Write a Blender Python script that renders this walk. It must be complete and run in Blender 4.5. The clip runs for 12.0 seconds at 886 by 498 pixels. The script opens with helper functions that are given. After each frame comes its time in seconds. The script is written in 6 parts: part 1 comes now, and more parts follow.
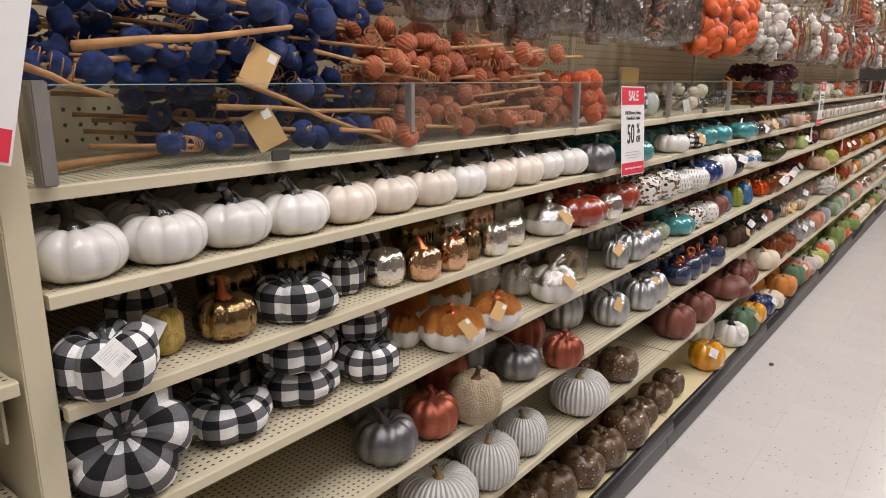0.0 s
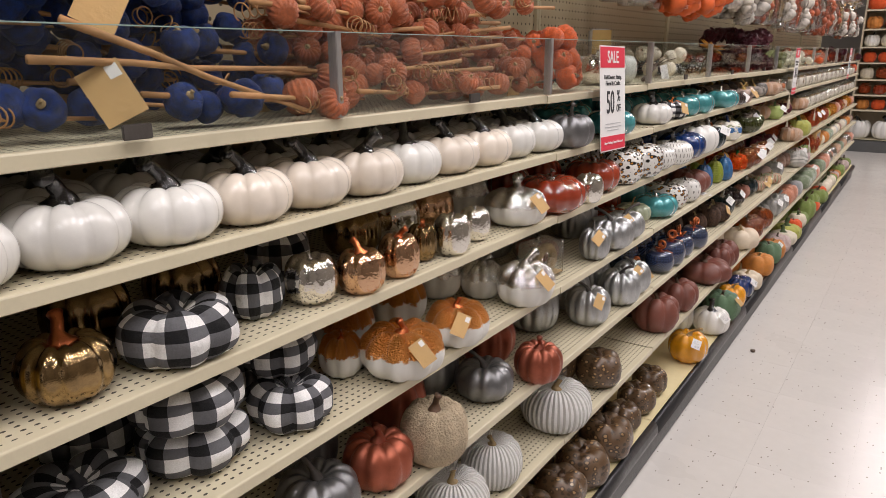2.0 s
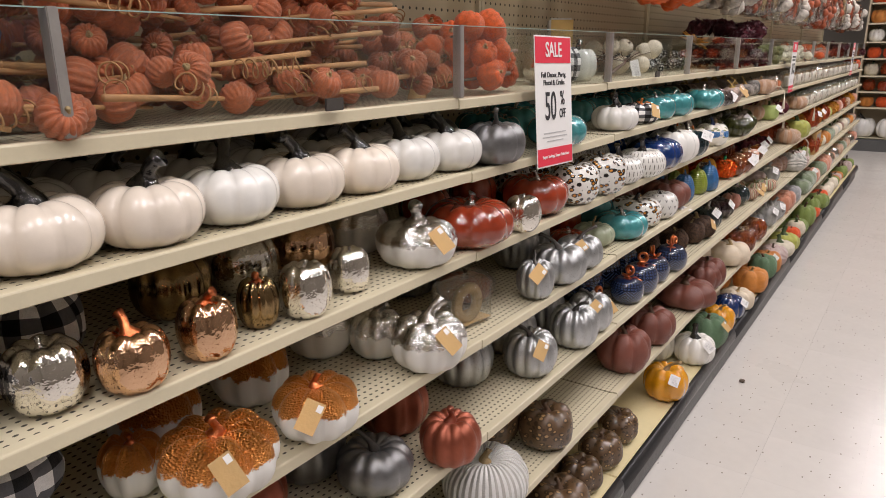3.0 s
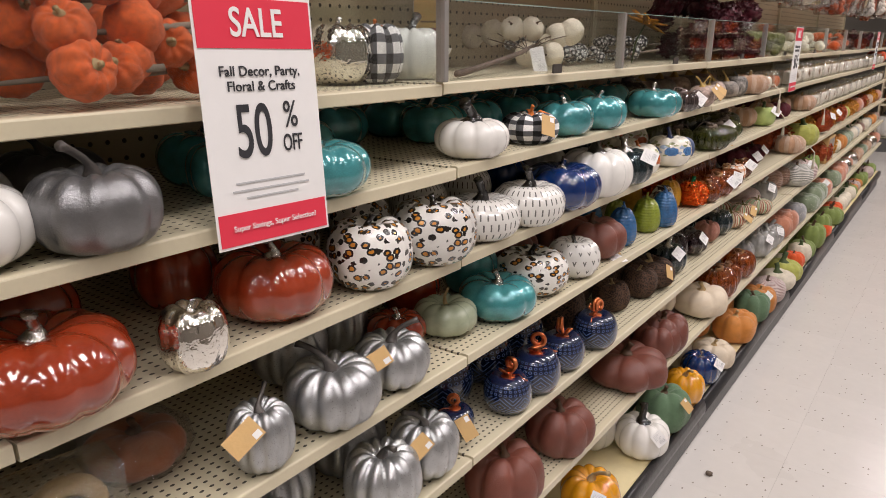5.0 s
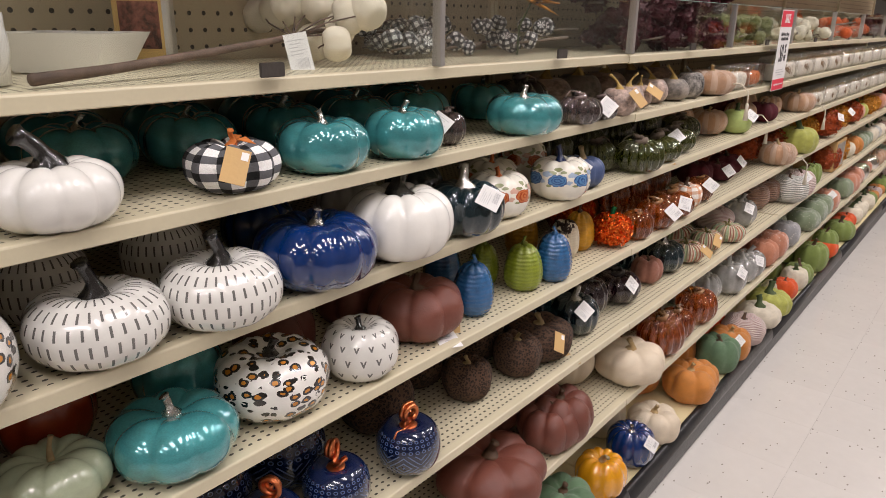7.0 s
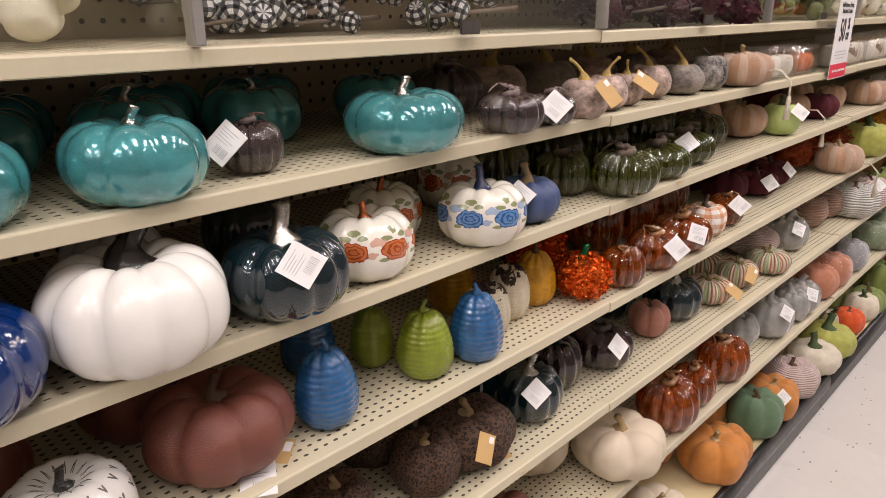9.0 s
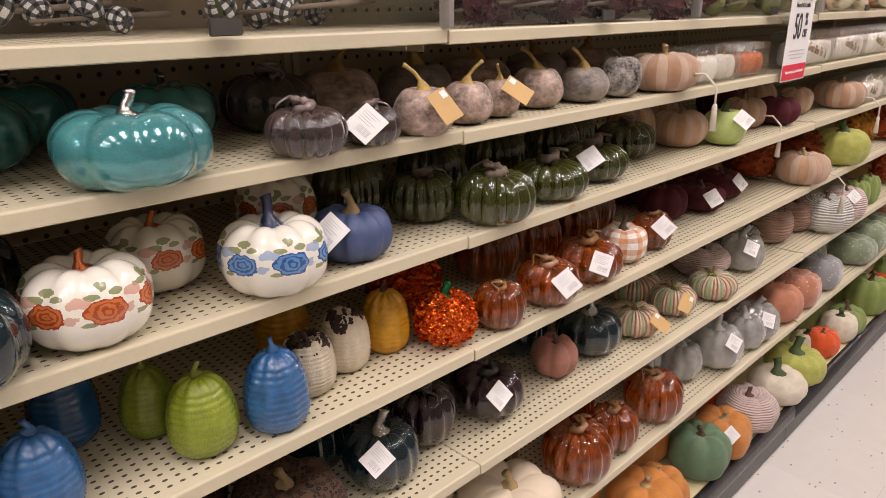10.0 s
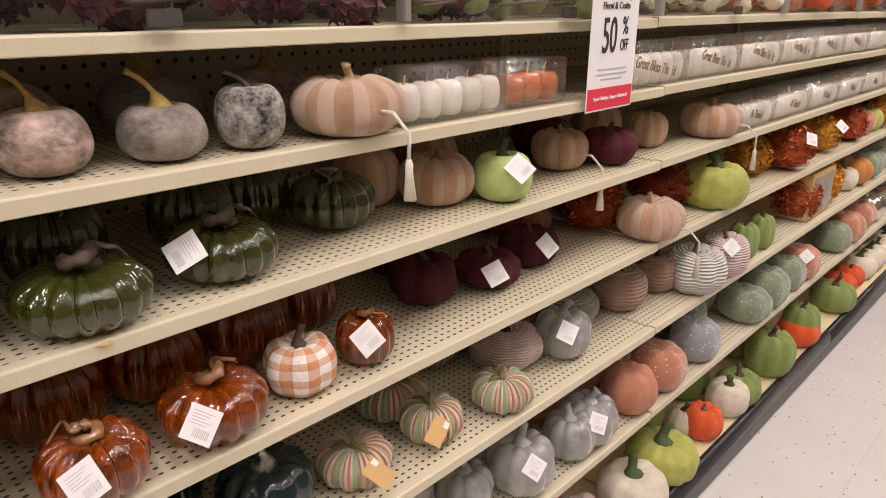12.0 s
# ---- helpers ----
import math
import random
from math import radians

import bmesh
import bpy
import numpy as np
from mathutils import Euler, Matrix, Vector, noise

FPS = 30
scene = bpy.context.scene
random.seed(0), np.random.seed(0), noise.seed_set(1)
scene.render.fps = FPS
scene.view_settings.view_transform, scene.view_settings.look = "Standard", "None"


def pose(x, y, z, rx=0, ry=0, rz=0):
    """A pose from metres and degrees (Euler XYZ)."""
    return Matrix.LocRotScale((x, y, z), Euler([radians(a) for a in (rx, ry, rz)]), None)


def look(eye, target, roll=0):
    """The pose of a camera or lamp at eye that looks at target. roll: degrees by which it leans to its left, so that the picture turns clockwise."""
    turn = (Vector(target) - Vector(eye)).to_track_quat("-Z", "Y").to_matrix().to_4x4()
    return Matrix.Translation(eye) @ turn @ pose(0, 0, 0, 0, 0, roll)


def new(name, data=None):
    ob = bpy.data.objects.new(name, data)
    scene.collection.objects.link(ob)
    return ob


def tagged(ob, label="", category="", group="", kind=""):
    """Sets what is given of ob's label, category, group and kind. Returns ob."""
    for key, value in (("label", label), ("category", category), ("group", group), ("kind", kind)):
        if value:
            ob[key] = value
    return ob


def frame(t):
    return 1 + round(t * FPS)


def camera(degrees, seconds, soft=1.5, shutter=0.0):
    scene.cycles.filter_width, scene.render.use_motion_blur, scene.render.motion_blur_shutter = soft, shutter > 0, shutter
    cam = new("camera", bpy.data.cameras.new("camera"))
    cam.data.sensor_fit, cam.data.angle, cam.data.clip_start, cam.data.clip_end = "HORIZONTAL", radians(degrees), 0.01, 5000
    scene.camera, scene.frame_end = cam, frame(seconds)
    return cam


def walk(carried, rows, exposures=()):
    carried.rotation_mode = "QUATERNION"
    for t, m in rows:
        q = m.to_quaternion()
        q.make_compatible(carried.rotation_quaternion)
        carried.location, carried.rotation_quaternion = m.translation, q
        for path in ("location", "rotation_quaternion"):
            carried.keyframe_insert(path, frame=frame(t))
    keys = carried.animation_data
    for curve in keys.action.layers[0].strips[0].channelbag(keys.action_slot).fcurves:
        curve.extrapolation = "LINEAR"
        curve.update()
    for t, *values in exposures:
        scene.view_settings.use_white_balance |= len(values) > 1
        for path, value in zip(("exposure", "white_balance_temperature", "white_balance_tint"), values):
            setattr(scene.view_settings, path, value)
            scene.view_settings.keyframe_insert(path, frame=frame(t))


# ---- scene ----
cam = camera(65.4, 12.0, soft=0.9)
PATH = [
    (0, (0.842, -1.018, 1.344), (-0.358, 0.508, 0.86), 0.3),
    (0.5, (0.852, -1.009, 1.322), (-0.341, 0.523, 0.843), 0.2),
    (1, (0.841, -0.982, 1.314), (-0.324, 0.565, 0.815), -0.1),
    (1.5, (0.757, -0.875, 1.303), (-0.372, 0.692, 0.782), -0.3),
    (2, (0.669, -0.754, 1.303), (-0.431, 0.826, 0.759), -0.3),
    (2.5, (0.642, -0.583, 1.294), (-0.451, 0.996, 0.735), -0.1),
    (2.7, (0.652, -0.486, 1.295), (-0.445, 1.091, 0.739), -0.2),
    (4.3, (0.551, 0.138, 1.276), (-0.589, 1.681, 0.713), -0.4),
    (4.5, (0.567, 0.234, 1.28), (-0.572, 1.775, 0.708), -0.0),
    (5, (0.608, 0.452, 1.278), (-0.535, 1.987, 0.696), 0.1),
    (5.5, (0.562, 0.66, 1.276), (-0.591, 2.183, 0.682), 0.1),
    (6, (0.526, 0.824, 1.272), (-0.642, 2.332, 0.671), 0.1),
    (6.5, (0.58, 0.989, 1.276), (-0.606, 2.479, 0.664), 0.3),
    (7, (0.649, 1.141, 1.283), (-0.549, 2.612, 0.651), 0.8),
    (7.2, (0.658, 1.179, 1.284), (-0.546, 2.64, 0.641), 0.9),
    (8.8, (0.558, 1.581, 1.244), (-0.751, 2.946, 0.595), -0.4),
    (9, (0.567, 1.65, 1.245), (-0.755, 3.001, 0.591), -0.4),
    (9.5, (0.611, 1.826, 1.256), (-0.731, 3.15, 0.59), -0.3),
    (10, (0.621, 1.961, 1.246), (-0.73, 3.274, 0.574), -0.4),
    (10.5, (0.573, 2.127, 1.246), (-0.772, 3.445, 0.571), -0.4),
    (11, (0.544, 2.273, 1.237), (-0.786, 3.606, 0.565), -0.3),
    (11.5, (0.577, 2.468, 1.245), (-0.739, 3.815, 0.572), -0.0),
    (12, (0.627, 2.642, 1.24), (-0.677, 4.001, 0.567), 0.2),
]
TONE = [(0, 0.0, 6380, 9), (2.5, 0.0, 6420, 9), (4.3, 0.0, 6500, 10), (7.2, 0.0, 6520, 10), (9, 0.06, 6720, 13), (12, 0.10, 6850, 15)]
walk(cam, [(t, look(eye, target, roll)) for t, eye, target, roll in PATH], TONE)


def part(name, bm, material, parent=None, label="", smooth=True, data=None):
    """Link a bmesh (or ready mesh data) as one mesh object under parent."""
    if data is None:
        data = bpy.data.meshes.new(name)
        bm.to_mesh(data)
        bm.free()
        if smooth:
            data.shade_smooth()
        if material:
            data.materials.append(material)
    ob = new(name, data)
    ob.parent = parent
    if label:
        ob["label"] = label
    return ob


# ---- light: rows of fluorescent tubes under an unseen grey ceiling ----
world = bpy.data.worlds.new("store_air")
world.use_nodes = True
world.node_tree.nodes["Background"].inputs[0].default_value = (1.0, 0.95, 0.88, 1)
world.node_tree.nodes["Background"].inputs[1].default_value = 0.004
scene.world = world
# All rows are out of view; x = 2.75 is added to lift the top deck.
for lx, watts, count, step in ((-1.9, 8, 5, 2.8), (1.12, 28.5, 9, 1.4), (2.75, 11, 5, 2.8)):
    for k in range(count):
        for tube_y in (-0.11, 0.11):
            lamp = bpy.data.lights.new("fluorescent_light", "AREA")
            lamp.shape, lamp.size, lamp.size_y = "RECTANGLE", 1.15, 0.05
            lamp.energy, lamp.color = watts / 2, (1.0, 0.92, 0.915)
            new("fluorescent_light", lamp).matrix_world = pose(lx, -2.1 + step * k + tube_y, 3.38)


# ---- materials ----
def nodes_of(name):
    m = bpy.data.materials.new(name)
    m.use_nodes = True
    t = m.node_tree
    return m, t, t.nodes, t.links, t.nodes["Principled BSDF"]


def ramp_of(n, stops):
    r = n.new("ShaderNodeValToRGB")
    e = r.color_ramp.elements
    while len(e) < len(stops):
        e.new(0.5)
    for el, (p, c) in zip(e, stops):
        el.position, el.color = p, (*c, 1) if len(c) == 3 else c
    return r


def calc(t, op, a, b=None, c=None):
    m = t.nodes.new("ShaderNodeMath")
    m.operation = op
    for i, v in enumerate((a, b, c)):
        if v is None:
            continue
        if isinstance(v, (int, float)):
            m.inputs[i].default_value = v
        else:
            t.links.new(v, m.inputs[i])
    return m.outputs[0]


def blend(t, fac, a, b, mode="MIX"):
    m = t.nodes.new("ShaderNodeMix")
    m.data_type, m.blend_type = "RGBA", mode
    for i, v in ((0, fac), (6, a), (7, b)):
        if isinstance(v, (int, float)):
            m.inputs[i].default_value = v
        elif isinstance(v, tuple):
            m.inputs[i].default_value = (*v, 1)
        else:
            t.links.new(v, m.inputs[i])
    return m.outputs[2]


def coords(t, kind="Object"):
    return t.nodes.new("ShaderNodeTexCoord").outputs[kind]


def noise_of(t, scale, detail=4.0, vec=None, rough=0.55):
    n = t.nodes.new("ShaderNodeTexNoise")
    n.inputs["Scale"].default_value, n.inputs["Detail"].default_value = scale, detail
    n.inputs["Roughness"].default_value = rough
    t.links.new(vec or coords(t), n.inputs["Vector"])
    return n.outputs["Fac"]


def bump_of(t, height, strength, distance, bsdf):
    b = t.nodes.new("ShaderNodeBump")
    b.inputs["Strength"].default_value, b.inputs["Distance"].default_value = strength, distance
    t.links.new(height, b.inputs["Height"])
    t.links.new(b.outputs[0], bsdf.inputs["Normal"])


def surface(name, color, rough=0.5, metal=0.0, coat=0.0, sheen=0.0, glass=0.0, vary=0.12, scale=6.0, grain=60.0, bump=0.15, depth=0.01, tint=0.1):
    """A plain painted, glazed, woven or metal surface with large blotches, fine grain and small changes from piece to piece."""
    m, t, n, l, p = nodes_of(name)
    big, fine = noise_of(t, scale, 3), noise_of(t, grain, 5)
    dark = tuple(c * (1 - vary) for c in color)
    light = tuple(min(1, c * (1 + vary)) for c in color)
    mixed = calc(t, "ADD", calc(t, "MULTIPLY", big, 0.7), calc(t, "MULTIPLY", fine, 0.3))
    spread = calc(t, "MULTIPLY_ADD", mixed, 3.0, -1.0)
    col = blend(t, calc(t, "MINIMUM", calc(t, "MAXIMUM", spread, 0.0), 1.0), dark, light)
    info = n.new("ShaderNodeObjectInfo")
    hsv = n.new("ShaderNodeHueSaturation")
    l.new(col, hsv.inputs["Color"])
    l.new(calc(t, "MULTIPLY_ADD", info.outputs["Random"], tint * 2, 1 - tint), hsv.inputs["Value"])
    l.new(hsv.outputs[0], p.inputs["Base Color"])
    l.new(calc(t, "MULTIPLY", calc(t, "MULTIPLY_ADD", fine, 0.6, 0.7), rough), p.inputs["Roughness"])
    p.inputs["Metallic"].default_value, p.inputs["Coat Weight"].default_value = metal, coat
    p.inputs["Coat Roughness"].default_value = 0.035
    p.inputs["Sheen Weight"].default_value, p.inputs["Transmission Weight"].default_value = sheen, glass
    if bump:
        bump_of(t, fine, bump, depth, p)
    return m


def colour_input(m):
    """The link that feeds a surface's base colour."""
    p = m.node_tree.nodes["Principled BSDF"]
    return m.node_tree, p, p.inputs["Base Color"].links[0].from_socket


def cells(t, vec, nu, nv):
    """Fractions along u and v of a grid laid over the skin of a round thing."""
    s = t.nodes.new("ShaderNodeSeparateXYZ")
    t.links.new(vec, s.inputs[0])
    return calc(t, "MULTIPLY", s.outputs[0], nu), calc(t, "MULTIPLY", s.outputs[1], nv)


def checked(name, dark, mid, light, nu, nv, rough=0.9):
    m = surface(name, light, rough, vary=0.06, grain=140, bump=0.35, depth=0.006, sheen=0.0)
    t, p, base = colour_input(m)
    u, v = cells(t, coords(t, "UV"), nu, nv)
    a = calc(t, "LESS_THAN", calc(t, "FRACT", u), 0.47)
    b = calc(t, "LESS_THAN", calc(t, "FRACT", v), 0.47)
    one, two = blend(t, calc(t, "MAXIMUM", a, b), base, mid), calc(t, "MULTIPLY", a, b)
    weave = calc(t, "MULTIPLY_ADD", noise_of(t, 70, 3), 0.5, 0.75)
    c = blend(t, 1.0, blend(t, two, one, dark), weave, "MULTIPLY")
    t.links.new(c, p.inputs["Base Color"])
    mp = t.nodes.new("ShaderNodeMapping")
    mp.inputs["Scale"].default_value = (26, 7, 1)
    t.links.new(coords(t, "UV"), mp.inputs["Vector"])
    bump_of(t, calc(t, "ADD", noise_of(t, 1.0, 4, mp.outputs[0]), calc(t, "MULTIPLY", noise_of(t, 140, 3), 0.15)), 0.6, 0.010, p)
    return m


def leopard(name, ground, spot, rim, scale, rough, coat):
    m = surface(name, ground, rough, coat=coat, vary=0.05)
    t, p, base = colour_input(m)
    vo = t.nodes.new("ShaderNodeTexVoronoi")
    vo.inputs["Scale"].default_value, vo.inputs["Randomness"].default_value = scale, 0.75
    wob = noise_of(t, scale * 2.2, 2)
    t.links.new(coords(t), vo.inputs["Vector"])
    d = calc(t, "ADD", vo.outputs["Distance"], calc(t, "MULTIPLY_ADD", wob, 0.34, -0.17))
    gap = calc(t, "GREATER_THAN", noise_of(t, scale * 1.1, 1), 0.38)
    ring = calc(t, "MULTIPLY", calc(t, "LESS_THAN", d, 0.46), calc(t, "MAXIMUM", gap, calc(t, "LESS_THAN", d, 0.33)))
    c = blend(t, ring, base, rim)
    t.links.new(blend(t, calc(t, "LESS_THAN", d, 0.25), c, spot), p.inputs["Base Color"])
    return m


def marked(name, ground, ink, nu, nv, wide, tall, vee=False):
    m = surface(name, ground, 0.18, coat=0.7, vary=0.05, bump=0.03)
    t, p, base = colour_input(m)
    u, v = cells(t, coords(t, "UV"), nu, nv)
    row = calc(t, "FLOOR", v)
    uu = calc(t, "FRACT", calc(t, "MULTIPLY_ADD", row, 0.43, u))
    du = calc(t, "ABSOLUTE", calc(t, "SUBTRACT", uu, 0.5))
    fv = calc(t, "FRACT", v)
    if vee:
        du = calc(t, "ABSOLUTE", calc(t, "SUBTRACT", du, calc(t, "MULTIPLY", calc(t, "SUBTRACT", fv, 0.35), 0.4)))
    dv = calc(t, "ABSOLUTE", calc(t, "SUBTRACT", fv, 0.5))
    mask = calc(t, "MULTIPLY", calc(t, "LESS_THAN", du, wide), calc(t, "LESS_THAN", dv, tall))
    t.links.new(blend(t, calc(t, "MULTIPLY", mask, 0.85), base, ink), p.inputs["Base Color"])
    return m


def dipped(name, low, high, rough_low, flake, grit=1.0):
    """Painted below, metal flakes above, with a ragged edge."""
    m, t, n, l, p = nodes_of(name)
    s = n.new("ShaderNodeSeparateXYZ")
    l.new(coords(t), s.inputs[0])
    edge = calc(t, "ADD", s.outputs[2], calc(t, "MULTIPLY_ADD", noise_of(t, 9, 6, rough=0.8), 0.5, -0.25))
    mask = calc(t, "GREATER_THAN", edge, 0.54)
    vo = n.new("ShaderNodeTexVoronoi")
    vo.inputs["Scale"].default_value = 38
    l.new(coords(t), vo.inputs["Vector"])
    # sparkle painted in: noise mixes a darker and a full flake colour
    glint = blend(t, calc(t, "MULTIPLY", noise_of(t, 30, 4), 1.0), tuple(c * 0.72 for c in high), high)
    l.new(blend(t, mask, low, glint), p.inputs["Base Color"])
    l.new(mask, p.inputs["Metallic"])
    l.new(calc(t, "MULTIPLY_ADD", mask, flake - rough_low, rough_low), p.inputs["Roughness"])
    bump_of(t, calc(t, "MULTIPLY", calc(t, "ADD", vo.outputs["Distance"], noise_of(t, 45, 2)), mask), grit, 0.008, p)
    return m


def mirrored(name, color, pit):
    """Mercury glass: mirror coating with dark pits."""
    m, t, n, l, p = nodes_of(name)
    spots = calc(t, "GREATER_THAN", noise_of(t, 24, 6, rough=0.75), 0.60)
    l.new(blend(t, calc(t, "MULTIPLY", spots, 0.8), color, pit), p.inputs["Base Color"])
    p.inputs["Metallic"].default_value = 1.0
    l.new(calc(t, "MULTIPLY_ADD", spots, 0.35, 0.07), p.inputs["Roughness"])
    bump_of(t, noise_of(t, 9, 2), 0.25, 0.006, p)
    return m


def ribbed(name, a, b, rows, rough=0.9, along="v", third=None):
    """Knit or corduroy: ridges running round or down, in two or three yarns."""
    m = surface(name, a, rough, sheen=0.4, vary=0.1, grain=120, tint=0.06)
    t, p, base = colour_input(m)
    u, v = cells(t, coords(t, "UV"), rows, rows)
    w = v if along == "v" else u
    f = calc(t, "FRACT", w)
    ridge = calc(t, "SUBTRACT", 1, calc(t, "ABSOLUTE", calc(t, "MULTIPLY_ADD", f, 2, -1)))
    c = blend(t, calc(t, "LESS_THAN", f, 0.45), base, b)
    if third:
        c = blend(t, calc(t, "LESS_THAN", calc(t, "FRACT", calc(t, "MULTIPLY", w, 0.27)), 0.35), c, third)
    t.links.new(c, p.inputs["Base Color"])
    bump_of(t, calc(t, "ADD", ridge, calc(t, "MULTIPLY", noise_of(t, 90, 3), 0.5)), 0.6, 0.03, p)
    return m


def dotted(name, ground, dot, scale):
    m = surface(name, ground, 0.8, sheen=0.5, vary=0.12, grain=90, bump=0.3)
    t, p, base = colour_input(m)
    vo = t.nodes.new("ShaderNodeTexVoronoi")
    vo.inputs["Scale"].default_value = scale
    t.links.new(coords(t), vo.inputs["Vector"])
    t.links.new(blend(t, calc(t, "LESS_THAN", vo.outputs["Distance"], 0.2), base, dot), p.inputs["Base Color"])
    return m


def floral(name, petal, deep):
    """Painted roses in a band round the middle, with leaves and small blossoms between."""
    m = surface(name, (0.80, 0.77, 0.68), 0.2, coat=0.7, vary=0.05, bump=0.03)
    t, p, base = colour_input(m)
    u, v = cells(t, coords(t, "UV"), 7, 1)
    v = calc(t, "ADD", v, -0.045)
    wob = calc(t, "MULTIPLY_ADD", noise_of(t, 14, 2), 0.26, -0.13)

    def disc(shift_u, mid_v, size, squash=1.0):
        du = calc(t, "SUBTRACT", calc(t, "FRACT", calc(t, "ADD", u, shift_u)), 0.5)
        dv = calc(t, "MULTIPLY", calc(t, "SUBTRACT", v, mid_v), 4.6 * squash)
        d = calc(t, "SQRT", calc(t, "ADD", calc(t, "MULTIPLY", du, du), calc(t, "MULTIPLY", dv, dv)))
        return calc(t, "ADD", d, wob), size

    c = base
    for shift, mid, size, squash in ((0.22, 0.60, 0.17, 1.5), (0.78, 0.61, 0.16, 1.5), (0.0, 0.66, 0.13, 0.7), (0.3, 0.42, 0.12, 1.5)):
        d, size = disc(shift, mid, size, squash)
        c = blend(t, calc(t, "MULTIPLY", calc(t, "LESS_THAN", d, size), 0.85), c, (0.17, 0.20, 0.05))
    for shift, mid, size in ((0.42, 0.57, 0.19), (0.6, 0.47, 0.13)):
        d, size = disc(shift, mid, size)
        c = blend(t, calc(t, "MULTIPLY", calc(t, "LESS_THAN", d, size), 0.8), c, tuple(0.18 + 0.75 * q for q in petal))
    d, size = disc(0.0, 0.49, 0.37)
    swirl = calc(t, "GREATER_THAN", calc(t, "FRACT", calc(t, "MULTIPLY", d, 8)), 0.55)
    c = blend(t, calc(t, "LESS_THAN", d, size), c, blend(t, swirl, petal, deep))
    t.links.new(c, p.inputs["Base Color"])
    return m


def embossed(name, ground, line):
    """Dark glaze over a pressed band of diamonds with rings of small dots above and below."""
    m = surface(name, ground, 0.12, coat=1.0, vary=0.2, bump=0.03)
    t, p, base = colour_input(m)
    u, v = cells(t, coords(t, "UV"), 1, 1)

    def cell(nu, nv):
        a = calc(t, "ABSOLUTE", calc(t, "SUBTRACT", calc(t, "FRACT", calc(t, "MULTIPLY", u, nu)), 0.5))
        b = calc(t, "ABSOLUTE", calc(t, "SUBTRACT", calc(t, "FRACT", calc(t, "MULTIPLY", v, nv)), 0.5))
        return a, b

    def between(value, low, high):
        return calc(t, "MULTIPLY", calc(t, "GREATER_THAN", value, low), calc(t, "LESS_THAN", value, high))

    a, b = cell(6, 3.6)
    f = calc(t, "FRACT", calc(t, "MULTIPLY", calc(t, "ADD", a, b), 5.0))
    diamonds = calc(t, "MULTIPLY", calc(t, "LESS_THAN", f, 0.26), between(v, 0.28, 0.555))
    a, b = cell(30, 16)
    d = calc(t, "ADD", calc(t, "MULTIPLY", a, a), calc(t, "MULTIPLY", b, b))
    dots = calc(t, "MULTIPLY", between(d, 0.035, 0.11), calc(t, "MAXIMUM", between(v, 0.5625, 0.75), between(v, 0.125, 0.25)))
    mask = calc(t, "MAXIMUM", diamonds, dots)
    t.links.new(blend(t, calc(t, "MULTIPLY", mask, 0.75), base, line), p.inputs["Base Color"])
    bump_of(t, mask, 0.5, 0.015, p)
    return m


def glassy(name, color, rough=0.06, clear=0.9, vary=0.2, scale=5.0):
    """Thin blown coloured glass: seen straight through, tinted, with a glossy skin."""
    m = surface(name, color, rough, coat=1.0, glass=clear, vary=vary, scale=scale, bump=0.02)
    q = m.node_tree.nodes["Principled BSDF"]
    q.inputs["IOR"].default_value = 1.45
    q.inputs["Coat Roughness"].default_value = 0.03
    return m


def capped(name, ground, patch):
    """A pale ribbed skin with a ragged dark patch round the top."""
    m = surface(name, ground, 0.75, vary=0.08, grain=60, bump=0.3)
    t, p, base = colour_input(m)
    sep = t.nodes.new("ShaderNodeSeparateXYZ")
    t.links.new(coords(t), sep.inputs[0])
    edge = calc(t, "ADD", sep.outputs[2], calc(t, "MULTIPLY_ADD", noise_of(t, 2.6, 4, rough=0.6), 1.5, -0.75))
    t.links.new(blend(t, calc(t, "GREATER_THAN", edge, 0.84), base, patch), p.inputs["Base Color"])
    return m


def pierced(name, color, pitch_x, pitch_y, r_x, r_y, axes):
    """Enamelled sheet steel with punched holes on a grid, in metres."""
    m = surface(name, color, 0.42, vary=0.05, scale=3, grain=260, bump=0.05, depth=0.001, tint=0.02)
    t, p, base = colour_input(m)
    s = t.nodes.new("ShaderNodeSeparateXYZ")
    t.links.new(coords(t), s.inputs[0])
    a = calc(t, "SUBTRACT", calc(t, "FRACT", calc(t, "DIVIDE", s.outputs[axes[0]], pitch_x)), 0.5)
    b = calc(t, "SUBTRACT", calc(t, "FRACT", calc(t, "DIVIDE", s.outputs[axes[1]], pitch_y)), 0.5)
    a, b = calc(t, "DIVIDE", a, r_x / pitch_x), calc(t, "DIVIDE", b, r_y / pitch_y)
    d = calc(t, "ADD", calc(t, "MULTIPLY", a, a), calc(t, "MULTIPLY", b, b))
    hole = calc(t, "LESS_THAN", d, 1.0)
    t.links.new(blend(t, hole, base, (0.07, 0.062, 0.047)), p.inputs["Base Color"])
    t.links.new(calc(t, "MULTIPLY_ADD", hole, 0.5, 0.42), p.inputs["Roughness"])
    bump_of(t, calc(t, "SUBTRACT", 1, hole), 0.6, 0.002, p)
    return m


